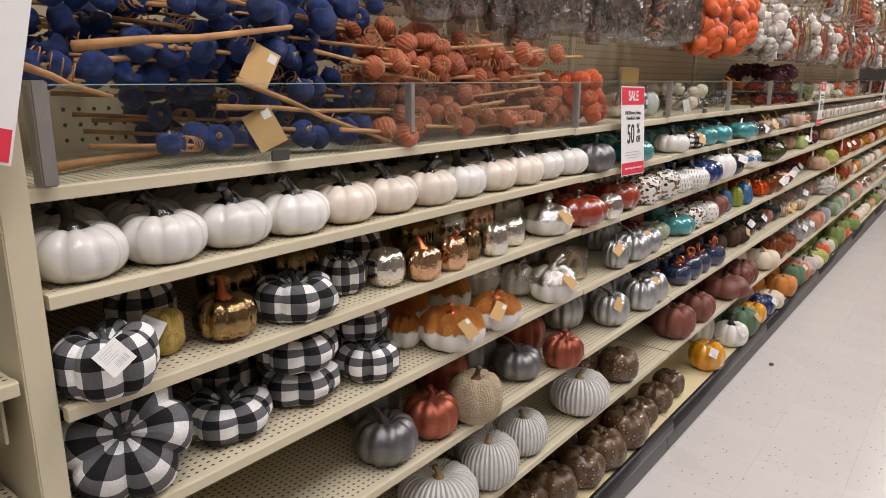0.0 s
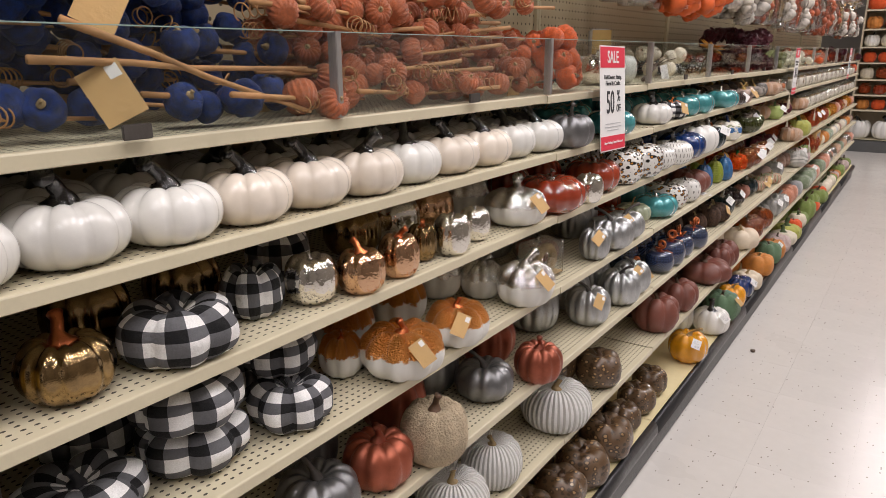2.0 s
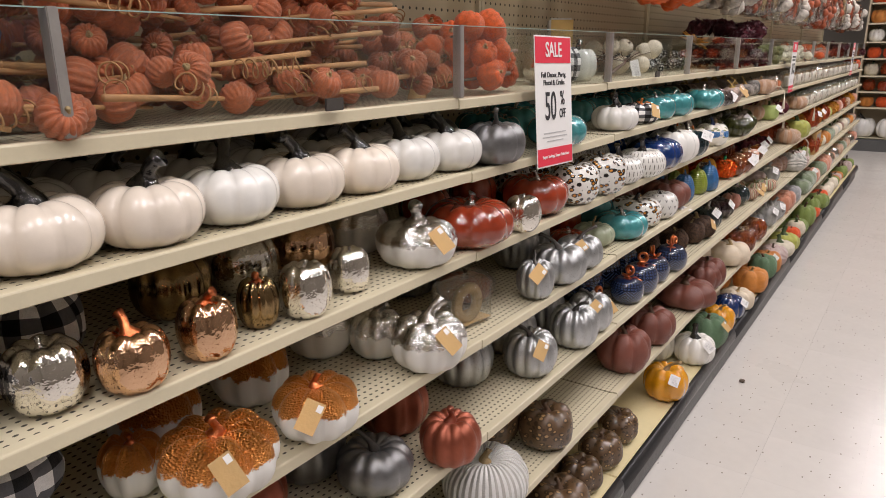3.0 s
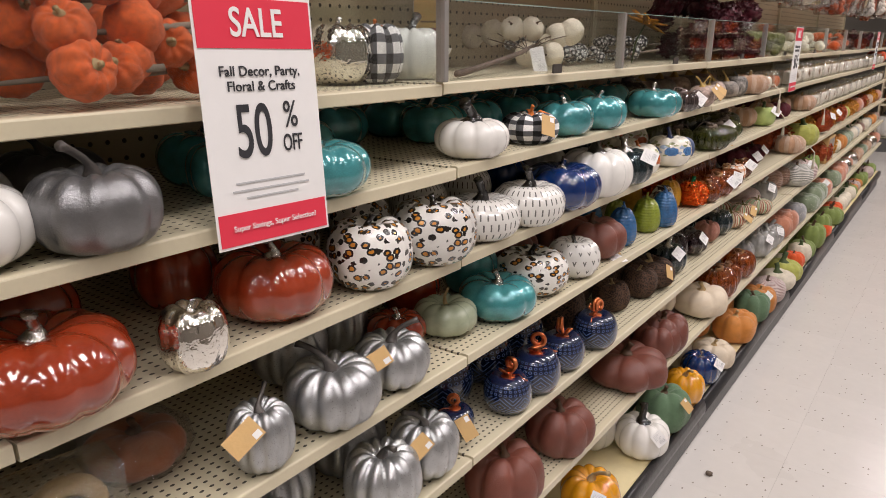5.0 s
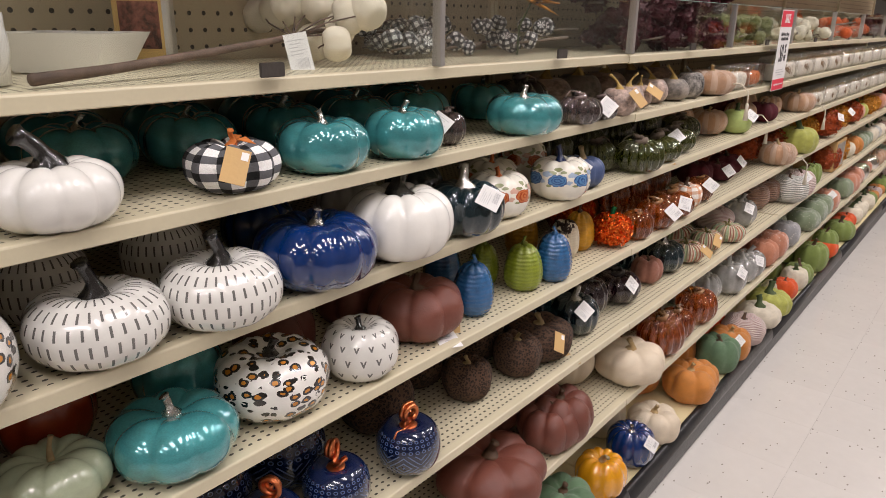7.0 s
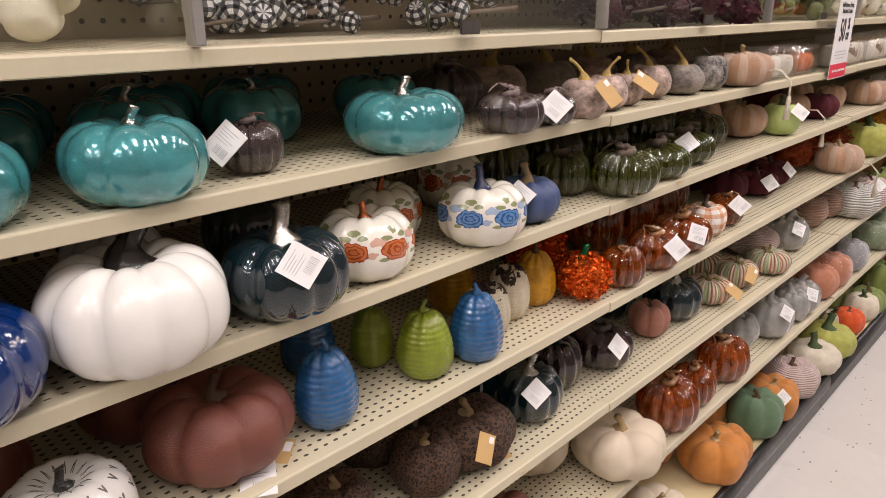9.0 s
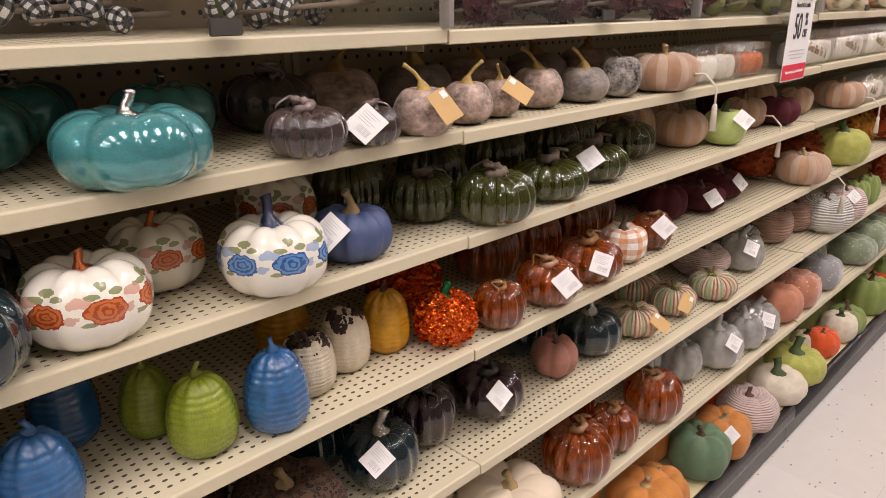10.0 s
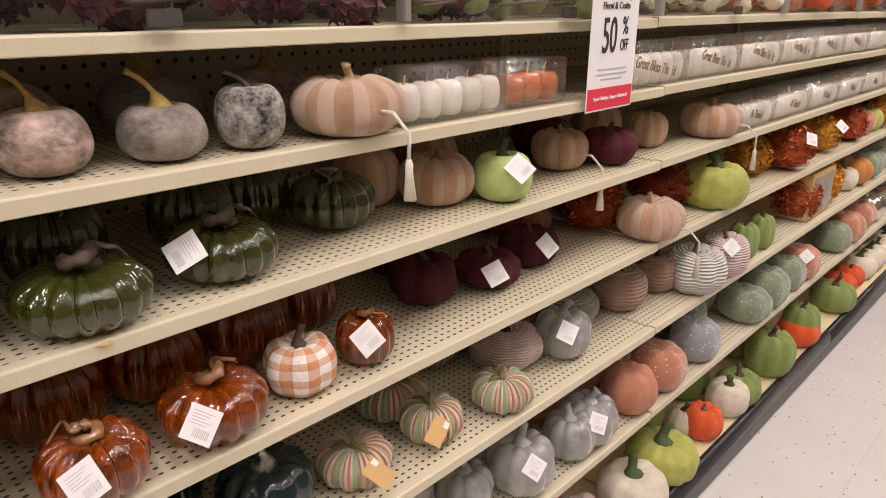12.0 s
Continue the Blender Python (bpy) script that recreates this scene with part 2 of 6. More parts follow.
def floor_tile():
    m = surface("vinyl_tile", (0.66, 0.63, 0.595), 0.2, vary=0.04, scale=2.5, grain=30, bump=0.02, depth=0.001, tint=0.015)
    t, p, base = colour_input(m)
    geo = t.nodes.new("ShaderNodeNewGeometry")
    mp = t.nodes.new("ShaderNodeMapping")
    mp.inputs["Scale"].default_value = (60, 34, 1)
    t.links.new(geo.outputs["Position"], mp.inputs["Vector"])
    vo = t.nodes.new("ShaderNodeTexVoronoi")
    vo.inputs["Scale"].default_value = 1.0
    t.links.new(mp.outputs[0], vo.inputs["Vector"])
    pick = t.nodes.new("ShaderNodeSeparateColor")
    t.links.new(vo.outputs["Color"], pick.inputs[0])
    fleck = calc(t, "MULTIPLY", calc(t, "LESS_THAN", vo.outputs["Distance"], 0.16), calc(t, "GREATER_THAN", pick.outputs[0], 0.72))
    scuff = calc(t, "MULTIPLY", calc(t, "GREATER_THAN", noise_of(t, 1.1, 5, geo.outputs["Position"]), 0.6), 0.1)
    c = blend(t, scuff, base, (0.42, 0.39, 0.35))
    t.links.new(blend(t, calc(t, "MULTIPLY", fleck, 0.75), c, (0.20, 0.17, 0.14)), p.inputs["Base Color"])
    return m


def clear_film(name, shine, color, rough):
    """Thin clear plastic or a pane: lets light through and mirrors a part of it."""
    m, t, n, l, p = nodes_of(name)
    clear, gloss, mix = n.new("ShaderNodeBsdfTransparent"), n.new("ShaderNodeBsdfGlossy"), n.new("ShaderNodeMixShader")
    clear.inputs[0].default_value = (*color, 1)
    gloss.inputs["Roughness"].default_value = rough
    lw = n.new("ShaderNodeLayerWeight")
    lw.inputs[0].default_value = 0.25
    l.new(calc(t, "MULTIPLY_ADD", lw.outputs["Fresnel"], 0.22, shine), mix.inputs[0])
    l.new(clear.outputs[0], mix.inputs[1])
    l.new(gloss.outputs[0], mix.inputs[2])
    if rough > 0.04:
        b = n.new("ShaderNodeBump")
        b.inputs["Strength"].default_value, b.inputs["Distance"].default_value = 0.8, 0.02
        l.new(noise_of(t, 45, 4), b.inputs["Height"])
        l.new(b.outputs[0], gloss.inputs["Normal"])
    l.new(mix.outputs[0], n["Material Output"].inputs[0])
    return m


CREAM = (0.61, 0.55, 0.395)
M_ENAMEL = surface("cream_enamel", CREAM, 0.38, vary=0.05, scale=4, grain=200, bump=0.04, depth=0.001, tint=0.03)
M_SHELF = pierced("punched_shelf", CREAM, 0.0125, 0.0135, 0.0020, 0.0031, (0, 1))
M_PEG = pierced("pegboard", (0.50, 0.42, 0.28), 0.026, 0.026, 0.0036, 0.0036, (1, 2))
M_DECK = surface("cream_deck", (0.74, 0.64, 0.38), 0.4, vary=0.06, scale=3, tint=0.02)
M_KICK = surface("grey_kick_plate", (0.10, 0.10, 0.10), 0.45, vary=0.2, scale=3, tint=0.02)
M_RUBBER = surface("black_rubber", (0.025, 0.025, 0.027), 0.35, vary=0.2, tint=0.02)
M_DARK = surface("dark_metal", (0.085, 0.075, 0.068), 0.4, metal=0.3)
M_STEEL = surface("brushed_steel", (0.42, 0.40, 0.38), 0.35, metal=0.55)
# Added walls and unseen ceiling: dark colours cut bounce, as shelves of goods would.
M_WALL = surface("closing_wall", (0.20, 0.18, 0.155), 0.8, vary=0.05, scale=1, tint=0.02)
M_CEIL = surface("ceiling_board", (0.42, 0.41, 0.40), 0.9, vary=0.04, scale=2, tint=0.02)
M_TILE = floor_tile()
M_GROUT = surface("tile_bed", (0.52, 0.49, 0.45), 0.8)
M_GLASS = clear_film("bin_glass", 0.025, (0.955, 0.975, 0.965), 0.02)
M_EDGE = surface("glass_edge", (0.30, 0.42, 0.38), 0.15, coat=0.5)
M_FILM = clear_film("clear_plastic_film", 0.18, (0.84, 0.82, 0.80), 0.06)
M_ACRYL = clear_film("clear_box_plastic", 0.16, (0.97, 0.97, 0.96), 0.06)
M_PAPER = surface("white_paper", (0.80, 0.79, 0.78), 0.6, vary=0.03, bump=0.02, tint=0.02)
M_KRAFT = surface("kraft_card", (0.56, 0.36, 0.15), 0.7, vary=0.1, tint=0.1)
M_RED = surface("red_print", (0.72, 0.035, 0.07), 0.5, vary=0.03, bump=0.02, tint=0.02)
M_INK = surface("black_ink", (0.03, 0.03, 0.035), 0.5, tint=0.02)
M_PALEINK = surface("grey_ink", (0.50, 0.50, 0.51), 0.6, tint=0.02)
M_STICK = surface("pale_wood_stick", (0.42, 0.22, 0.09), 0.7, vary=0.3, scale=20)
M_BARK = surface("grey_twig", (0.16, 0.12, 0.09), 0.8, vary=0.35, scale=12)
M_BLACKGLAZE = surface("black_glaze", (0.012, 0.011, 0.011), 0.12, coat=1.0)
M_BROWNSTEM = surface("brown_stem", (0.10, 0.055, 0.03), 0.6, vary=0.3)
M_GREENSTEM = surface("green_stem", (0.06, 0.09, 0.03), 0.7, vary=0.3)
M_TANSTEM = surface("tan_stem", (0.38, 0.27, 0.13), 0.7, vary=0.25)
M_SILVERSTEM = surface("silver_stem", (0.55, 0.53, 0.50), 0.25, metal=1.0)
M_COPPERWIRE = surface("copper_wire", (0.65, 0.20, 0.08), 0.3, metal=1.0)
M_ROPE = surface("cream_cord", (0.72, 0.66, 0.54), 0.9, vary=0.15, grain=200, bump=0.5)


# ---- shape helpers ----
def box(bm, x0, x1, y0, y1, z0, z1, bevel=0.0):
    """Add a box between two corners to bm."""
    made = bmesh.ops.create_cube(bm, size=1.0, matrix=Matrix.LocRotScale(((x0 + x1) / 2, (y0 + y1) / 2, (z0 + z1) / 2), None, (x1 - x0, y1 - y0, z1 - z0)))
    if bevel:
        edges = {e for v in made["verts"] for e in v.link_edges}
        bmesh.ops.bevel(bm, geom=list(edges), offset=bevel, segments=2, affect="EDGES")
    return bm


def tube(bm, points, radii, sides=8):
    """Sweep a round section along points into bm."""
    rings, last = [], None
    pts = [Vector(p) for p in points]
    for i, p in enumerate(pts):
        d = (pts[min(i + 1, len(pts) - 1)] - pts[max(i - 1, 0)]).normalized()
        side = d.orthogonal().normalized() if last is None else (last - d * last.dot(d)).normalized()
        last = side
        up = d.cross(side)
        r = radii[i] if isinstance(radii, (list, tuple)) else radii
        rings.append([bm.verts.new(p + (side * math.cos(a) + up * math.sin(a)) * r) for a in (2 * math.pi * k / sides for k in range(sides))])
    for a, b in zip(rings, rings[1:]):
        for k in range(sides):
            bm.faces.new((a[k], a[(k + 1) % sides], b[(k + 1) % sides], b[k]))
    bm.faces.new(rings[0][::-1])
    bm.faces.new(rings[-1])
    return bm


def prism(bm, outline, y0, y1):
    """Extrude an outline of (x, z) pairs along y."""
    a = [bm.verts.new((x, y0, z)) for x, z in outline]
    b = [bm.verts.new((x, y1, z)) for x, z in outline]
    n = len(outline)
    for i in range(n):
        bm.faces.new((a[i], a[(i + 1) % n], b[(i + 1) % n], b[i]))
    bm.faces.new(a[::-1])
    bm.faces.new(b)
    bmesh.ops.recalc_face_normals(bm, faces=bm.faces)
    return bm


# ---- the room ----
def slab(name, x0, x1, y0, y1, z0, z1, material, label):
    return tagged(part(name, box(bmesh.new(), x0, x1, y0, y1, z0, z1), material, smooth=False), label, name.split("_")[0], kind="structure")


slab("floor", -3.2, 3.4, -3.2, 12.2, -0.12, -0.004, M_GROUT, "pale speckled vinyl tile floor of the store aisle")
slab("ceiling", -3.2, 3.4, -3.2, 12.2, 3.5, 3.62, M_CEIL, "unseen grey ceiling boards closing the store aisle, darkened to cut bounce light")
slab("wall_west", -3.35, -3.2, -3.2, 12.2, -0.12, 3.62, M_WALL, "plain dull brown wall added to close the store, kept dark to cut bounce light")
slab("wall_east", 3.4, 3.55, -3.2, 12.2, -0.12, 3.62, M_WALL, "plain dull brown wall added to close the store, kept dark to cut bounce light")
slab("wall_south", -3.35, 3.55, -3.35, -3.2, -0.12, 3.62, M_WALL, "plain dull brown wall added to close the store, kept dark to cut bounce light")
slab("wall_north", -3.35, 3.55, 12.2, 12.35, -0.12, 3.62, M_WALL, "plain dull brown wall added to close the store, kept dark to cut bounce light")

# ---- the long shelving run: section ends along the aisle, shelf heights, depth ----
ENDS = (-0.70, 0.645, 1.30, 2.60, 3.90, 5.20, 6.50, 7.80)
SHELF = (1.216, 1.092, 0.950, 0.784, 0.597, 0.396, 0.140)
FRONT = (-0.027, 0.0, 0.010, 0.024, 0.038, 0.052, 0.075)
BACK = -0.40


def lip_outline(z, drop, f):
    return [(x + f, h) for x, h in [(-0.012, z), (0.0008, z), (0.0022, z - 0.0008), (0.003, z - 0.0024), (0.003, z - drop + 0.0012), (0.0015, z - drop), (-0.012, z - drop)]]


def shelving(y0, y1, heights, dy=0.0):
    unit = tagged(new("shelving_unit"), "cream steel store shelving unit with perforated shelves and pegboard back", "shelving", "shelving run along the aisle")
    unit.location = (0, 0, 0)
    g = 0.0018
    part("back_panel", box(bmesh.new(), BACK - 0.02, BACK, y0 + g, y1 - g, 0.1, 2.3), M_PEG, unit, "tan pegboard back panel", smooth=False)
    for y in (y0 + g, y1 - g - 0.012):
        part("upright", box(bmesh.new(), BACK + 0.001, BACK + 0.012, y, y + 0.012, 0.1, 2.3), M_ENAMEL, unit, smooth=False)
    for z, f in zip(heights, FRONT):
        z += dy
        deck = part("shelf", box(bmesh.new(), BACK + 0.013, f - 0.0125, y0 + g, y1 - g, z - 0.006, z - 0.002), M_SHELF, unit, "perforated cream steel shelf", smooth=False)
        part("shelf_lip", prism(bmesh.new(), lip_outline(z, 0.018, f), y0 + g, y1 - g), M_ENAMEL, deck, "cream enamelled shelf edge", smooth=False)
        for y in (y0 + 0.015, y1 - 0.017):
            part("bracket", box(bmesh.new(), BACK + 0.013, f - 0.06, y, y + 0.002, z - 0.03, z - 0.0065), M_ENAMEL, deck, smooth=False)
    base = SHELF[6]
    part("base_deck", box(bmesh.new(), BACK, 0.071, y0 + g, y1 - g, base - 0.02, base, 0.002), M_DECK, unit, "plain cream bottom deck", smooth=False)
    part("kick_plate", prism(bmesh.new(), [(0.03, 0.0), (0.072, 0.0), (0.078, 0.012), (0.074, 0.085), (0.03, 0.085)], y0 + g, y1 - g), M_KICK, unit, "dark grey kick plate", smooth=False)
    part("bumper", prism(bmesh.new(), [(0.058, 0.0855), (0.084, 0.0855), (0.093, 0.095), (0.095, 0.11), (0.092, 0.128), (0.086, 0.139), (0.0725, 0.143), (0.0725, 0.118), (0.058, 0.118)], y0 + g, y1 - g), M_RUBBER, unit, "black rounded bumper rail")
    return unit


for k in range(len(ENDS) - 1):
    shelving(ENDS[k], ENDS[k + 1], SHELF[:6], 0.0 if k % 2 == 0 else -0.002)
# the neighbouring unit before the run, with shelves set at other heights, and the tall post between
shelving(-2.0, -0.7405, (1.175, 1.0, 0.825, 0.62))
for z in (1.175, 1.0, 0.825):
    side = tagged(part("shelf_bracket", box(bmesh.new(), BACK + 0.02, -0.03, -0.755, -0.751, z - 0.088, z - 0.022, 0.001), M_ENAMEL, smooth=False), "deep cream steel bracket under a shelf end", "bracket", "shelf brackets")
for z, x in ((1.0, -0.006), (0.825, 0.006)):
    tagged(part("metal_plate", box(bmesh.new(), x - 0.03, x, -0.815, -0.811, z - 0.002, z + 0.105, 0.0015), M_STEEL, smooth=False), "narrow shiny metal plate standing on a shelf", "plate", "metal plates")
post = tagged(part("end_post", box(bmesh.new(), BACK, 0.004, -0.737, -0.7035, 0.0, 2.3, 0.002), M_ENAMEL, smooth=False), "cream enamelled steel end post between shelving units", "post", kind="structure")


# ---- pumpkins: one skin and one stem for each kind, shared by its repeats ----
def skin(lobes=10, groove=0.07, square=0.66, dimple=0.2, rough=0.0, pear=0.0, rings=0, around=60, up=26, seed=0, puff=0.85, soft=0.16):
    """A pumpkin body 1 wide and 1 high that stands on z = 0, with its lobes, grooves and hollow top."""
    bm = bmesh.new()
    uv = bm.loops.layers.uv.new("skin")
    grid = []
    for j in range(up + 1):
        f = math.pi * (j / up - 0.5)
        c, s = max(math.cos(f), 0.0), math.sin(f)
        r0, z0 = 0.5 * c ** square, 0.5 + 0.5 * math.copysign(abs(s) ** 0.92, s)
        r0 *= 1 - pear * z0 ** 1.5
        if rings:
            r0 *= 1 + 0.05 * abs(math.sin(z0 * rings * math.pi))
        row = []
        for i in range(around):
            a = 2 * math.pi * i / around
            lobe = math.sqrt((math.sin(lobes * a / 2) ** 2 + soft * soft) / (1 + soft * soft)) if lobes else 1.0
            r = r0 * (1 - 1.35 * groove * (1 - lobe ** puff))
            z = z0 - dimple * math.exp(-((r0 / 0.17) ** 2)) * (1 if s > 0 else 0.3 if j else 0)
            z -= groove * 0.9 * (1 - lobe ** puff) * max(s, 0) * min(1, r0 * 4)
            if rough:
                k = noise.noise(Vector((math.cos(a) * 2.2, math.sin(a) * 2.2, z0 * 3 + seed * 7)))
                r *= 1 + rough * k
                z += rough * 0.35 * k * s
            row.append(bm.verts.new((r * math.cos(a), r * math.sin(a), max(z, 0.035) - 0.035)))
        grid.append(row)
    for j in range(up):
        for i in range(around):
            face = bm.faces.new((grid[j][i], grid[j][(i + 1) % around], grid[j + 1][(i + 1) % around], grid[j + 1][i]))
            for lp, (di, dj) in zip(face.loops, ((0, 0), (1, 0), (1, 1), (0, 1))):
                lp[uv].uv = ((i + di) / around, (j + dj) / up)
    bmesh.ops.remove_doubles(bm, verts=bm.verts, dist=0.0005)
    return bm


def petals(count, size, seed, spread=0.05):
    """A round heap of small curled leaves, 1 wide and 1 high."""
    rng, bm = random.Random(seed), skin(8, 0.05, around=24, up=10)
    bmesh.ops.transform(bm, matrix=Matrix.Translation((0, 0, 0.07)) @ Matrix.Diagonal((0.82, 0.82, 0.86, 1)), verts=bm.verts)
    for _ in range(count):
        a, f = rng.uniform(0, 2 * math.pi), math.asin(rng.uniform(-0.75, 1))
        k = 1 - 0.24 * (1 - abs(math.sin(4 * a)))
        p = Vector((k * 0.46 * math.cos(f) ** 0.7 * math.cos(a), k * 0.46 * math.cos(f) ** 0.7 * math.sin(a), 0.5 + 0.47 * math.sin(f)))
        out = Vector((math.cos(a) * math.cos(f), math.sin(a) * math.cos(f), math.sin(f)))
        m = Matrix.Translation(p + out * rng.uniform(0, spread)) @ out.to_track_quat("Z", "Y").to_matrix().to_4x4() @ pose(0, 0, 0, rng.uniform(-55, 55), rng.uniform(-55, 55), rng.uniform(0, 360))
        s = size * rng.uniform(0.6, 1.2)
        v = [bm.verts.new(m @ Vector(q)) for q in ((-s, 0, 0), (0, -s * 0.5, s * 0.2), (s, 0, s * 0.3), (0, s * 0.5, s * 0.2), (0, 0, -s * 0.1))]
        for q in ((0, 1, 4), (1, 2, 4), (2, 3, 4), (3, 0, 4)):
            bm.faces.new([v[i] for i in q])
    return bm


def stem_curl(bm, h=0.36, bend=0.17, r=0.080, flare=2.1):
    pts = [(bend * (t ** 2), 0.02 * math.sin(t * 5), -0.03 + h * (t - 0.12 * t ** 3)) for t in (k / 9 for k in range(10))]
    return tube(bm, pts, [r * (flare - (flare - 0.75) * min(1, k / 4)) if k < 9 else r * 1.0 for k in range(10)], 9)


def stem_wire(bm, turns=2):
    """A coil that stands on edge with a loose tail; with two turns it grows from a domed collar."""
    pts = [(0.06 * math.sin(t * 5), 0.0, 0.14 * t) for t in (k / 8 for k in range(8))]
    pts += [((0.12 - 0.045 * t) * math.sin(t * 6.28 * turns) + 0.03, 0.11 * t, 0.26 - (0.12 - 0.045 * t) * math.cos(t * 6.28 * turns)) for t in (k / 40 for k in range(41))]
    tube(bm, pts, 0.034 if turns > 1 else 0.042, 8)
    if turns > 1:
        rows = []
        for q, z in ((0.17, -0.03), (0.165, 0.0), (0.12, 0.035), (0.04, 0.05)):
            rows.append([bm.verts.new((q * math.cos(a), q * math.sin(a), z)) for a in (6.2832 * k / 20 for k in range(20))])
        for a, b in zip(rows, rows[1:]):
            for k in range(20):
                bm.faces.new((a[k], a[(k + 1) % 20], b[(k + 1) % 20], b[k]))
        bm.faces.new(rows[-1])
        bm.faces.new(rows[0][::-1])
        tube(bm, [(0.05, 0.05, 0.05), (0.16, 0.1, 0.08), (0.27, 0.06, 0.06), (0.36, 0.1, 0.03)], 0.014, 6)
        tube(bm, [(-0.03, 0.0, 0.05), (-0.12, -0.07, 0.13), (-0.06, -0.16, 0.2), (0.04, -0.12, 0.16), (0.0, -0.05, 0.1)], 0.022, 6)
    return bm


def stem_leaf(bm):
    stem_curl(bm, 0.22, 0.06, 0.035)
    for a in (0.4, 2.3):
        pts = [(0.05 * math.cos(a), 0.05 * math.sin(a), 0.0), (0.16 * math.cos(a + 0.4), 0.16 * math.sin(a + 0.4), 0.08), (0.32 * math.cos(a), 0.32 * math.sin(a), 0.03), (0.16 * math.cos(a - 0.4), 0.16 * math.sin(a - 0.4), 0.07)]
        low = [bm.verts.new(p) for p in pts]
        top = [bm.verts.new((x, y, z + 0.012)) for x, y, z in pts]
        bm.faces.new(low[::-1])
        bm.faces.new(top)
        for i in range(4):
            bm.faces.new((low[i], low[(i + 1) % 4], top[(i + 1) % 4], top[i]))
    return bm


def stem_knot(bm):
    """A low twisted lump with a loose tendril that lies over the shoulder."""
    pts = [(0.10 * math.cos(t * 7), 0.10 * math.sin(t * 7) * (1 - 0.5 * t), 0.02 + 0.13 * t) for t in (k / 14 for k in range(15))]
    tube(bm, pts, [0.075 - 0.035 * abs(math.sin(k * 1.9)) for k in range(15)], 8)
    tail = [(0.05 + 0.30 * t, 0.09 * math.sin(t * 9), 0.13 + 0.07 * math.sin(t * 3.1) - 0.10 * t * t) for t in (k / 12 for k in range(13))]
    return tube(bm, tail, [0.030 - 0.020 * k / 12 for k in range(13)], 6)


STEMS = {
    "curl": lambda: stem_curl(bmesh.new(), 0.34, 0.2, 0.088), "tall": lambda: stem_curl(bmesh.new(), 0.34, 0.07, 0.062),
    "stub": lambda: stem_curl(bmesh.new(), 0.2, 0.04, 0.045), "thin": lambda: stem_curl(bmesh.new(), 0.3, 0.03, 0.028, 1.3),
    "hook": lambda: stem_curl(bmesh.new(), 0.36, 0.34, 0.042), "wire": lambda: stem_wire(bmesh.new()), "leaf": lambda: stem_leaf(bmesh.new()),
    "dry": lambda: stem_curl(bmesh.new(), 0.5, 0.3, 0.042, 4.0), "fat": lambda: stem_curl(bmesh.new(), 0.34, 0.1, 0.085, 2.0), "knot": lambda: stem_knot(bmesh.new()),
}

KINDS = {}


def kind(name, material, stem, stem_material, label, **shape):
    leaves = shape.pop("leaves", 0)
    bm = petals(leaves, 0.085 if leaves < 800 else 0.052, len(name)) if leaves else skin(seed=len(KINDS), **shape)
    body = bpy.data.meshes.new("body")
    bm.to_mesh(body)
    bm.free()
    body.shade_smooth()
    body.materials.append(material)
    stalk = None
    if stem:
        stalk = bpy.data.meshes.new("stem")
        b = STEMS[stem]()
        bmesh.ops.recalc_face_normals(b, faces=b.faces)
        b.to_mesh(stalk)
        b.free()
        stalk.shade_smooth()
        stalk.materials.append(stem_material)
    KINDS[name] = (body, stalk, label, shape.get("dimple", 0.2))


M_DRYSTEM = surface("dried_yellow_stem", (0.40, 0.27, 0.08), 0.7, vary=0.35, scale=12)
WHITE = (0.74, 0.725, 0.69)
BW = ((0.004, 0.004, 0.005), (0.13, 0.13, 0.14), (0.88, 0.87, 0.86))
kind("white", surface("white_glaze", WHITE, 0.24, coat=0.5, vary=0.03, bump=0.02), "curl", M_BLACKGLAZE, "white glazed ceramic pumpkin with glossy black stem", groove=0.08, puff=0.55, soft=0.08, around=80)
kind("ivorywhite", surface("ivory_glaze", (0.74, 0.66, 0.57), 0.24, coat=0.5, vary=0.03, bump=0.02), "curl", M_BLACKGLAZE, "ivory white glazed ceramic pumpkin with glossy black stem", groove=0.08, puff=0.55, soft=0.08, around=80)
kind("plaid", checked("buffalo_plaid_cloth", *BW, 8, 3.6), "stub", M_INK, "black and white buffalo plaid stuffed fabric pumpkin", lobes=6, groove=0.16, rough=0.06, square=0.5, around=96, up=30, puff=0.5, soft=0.08, dimple=0.3)
kind("plaidmini", checked("small_plaid_cloth", *BW, 10, 5), "leaf", surface("orange_felt_leaf", (0.55, 0.16, 0.03), 0.9), "small black and white plaid fabric pumpkin with orange leaf", lobes=8, groove=0.1, rough=0.03)
kind("goldvelvet", surface("gold_velvet", (0.58, 0.40, 0.07), 0.45, sheen=0.25, vary=0.35, scale=9, grain=25, bump=0.5, depth=0.03), None, None, "crumpled mustard gold velvet pumpkin", lobes=7, groove=0.08, rough=0.1)
kind("gold", surface("antique_gold", (0.30, 0.205, 0.10), 0.13, metal=1.0, vary=0.3, bump=0.05), "curl", M_COPPERWIRE, "shiny antique gold mercury glass pumpkin", lobes=12, groove=0.09)
kind("mercury", mirrored("silver_mercury", (0.80, 0.77, 0.72), (0.20, 0.17, 0.13)), "stub", M_SILVERSTEM, "shiny silver mercury glass pumpkin with speckled coating", lobes=8, groove=0.06)
kind("rosemercury", mirrored("copper_mercury", (0.68, 0.43, 0.27), (0.22, 0.10, 0.05)), "curl", M_COPPERWIRE, "rose gold mercury glass pumpkin with pitted coating", lobes=9, groove=0.06)
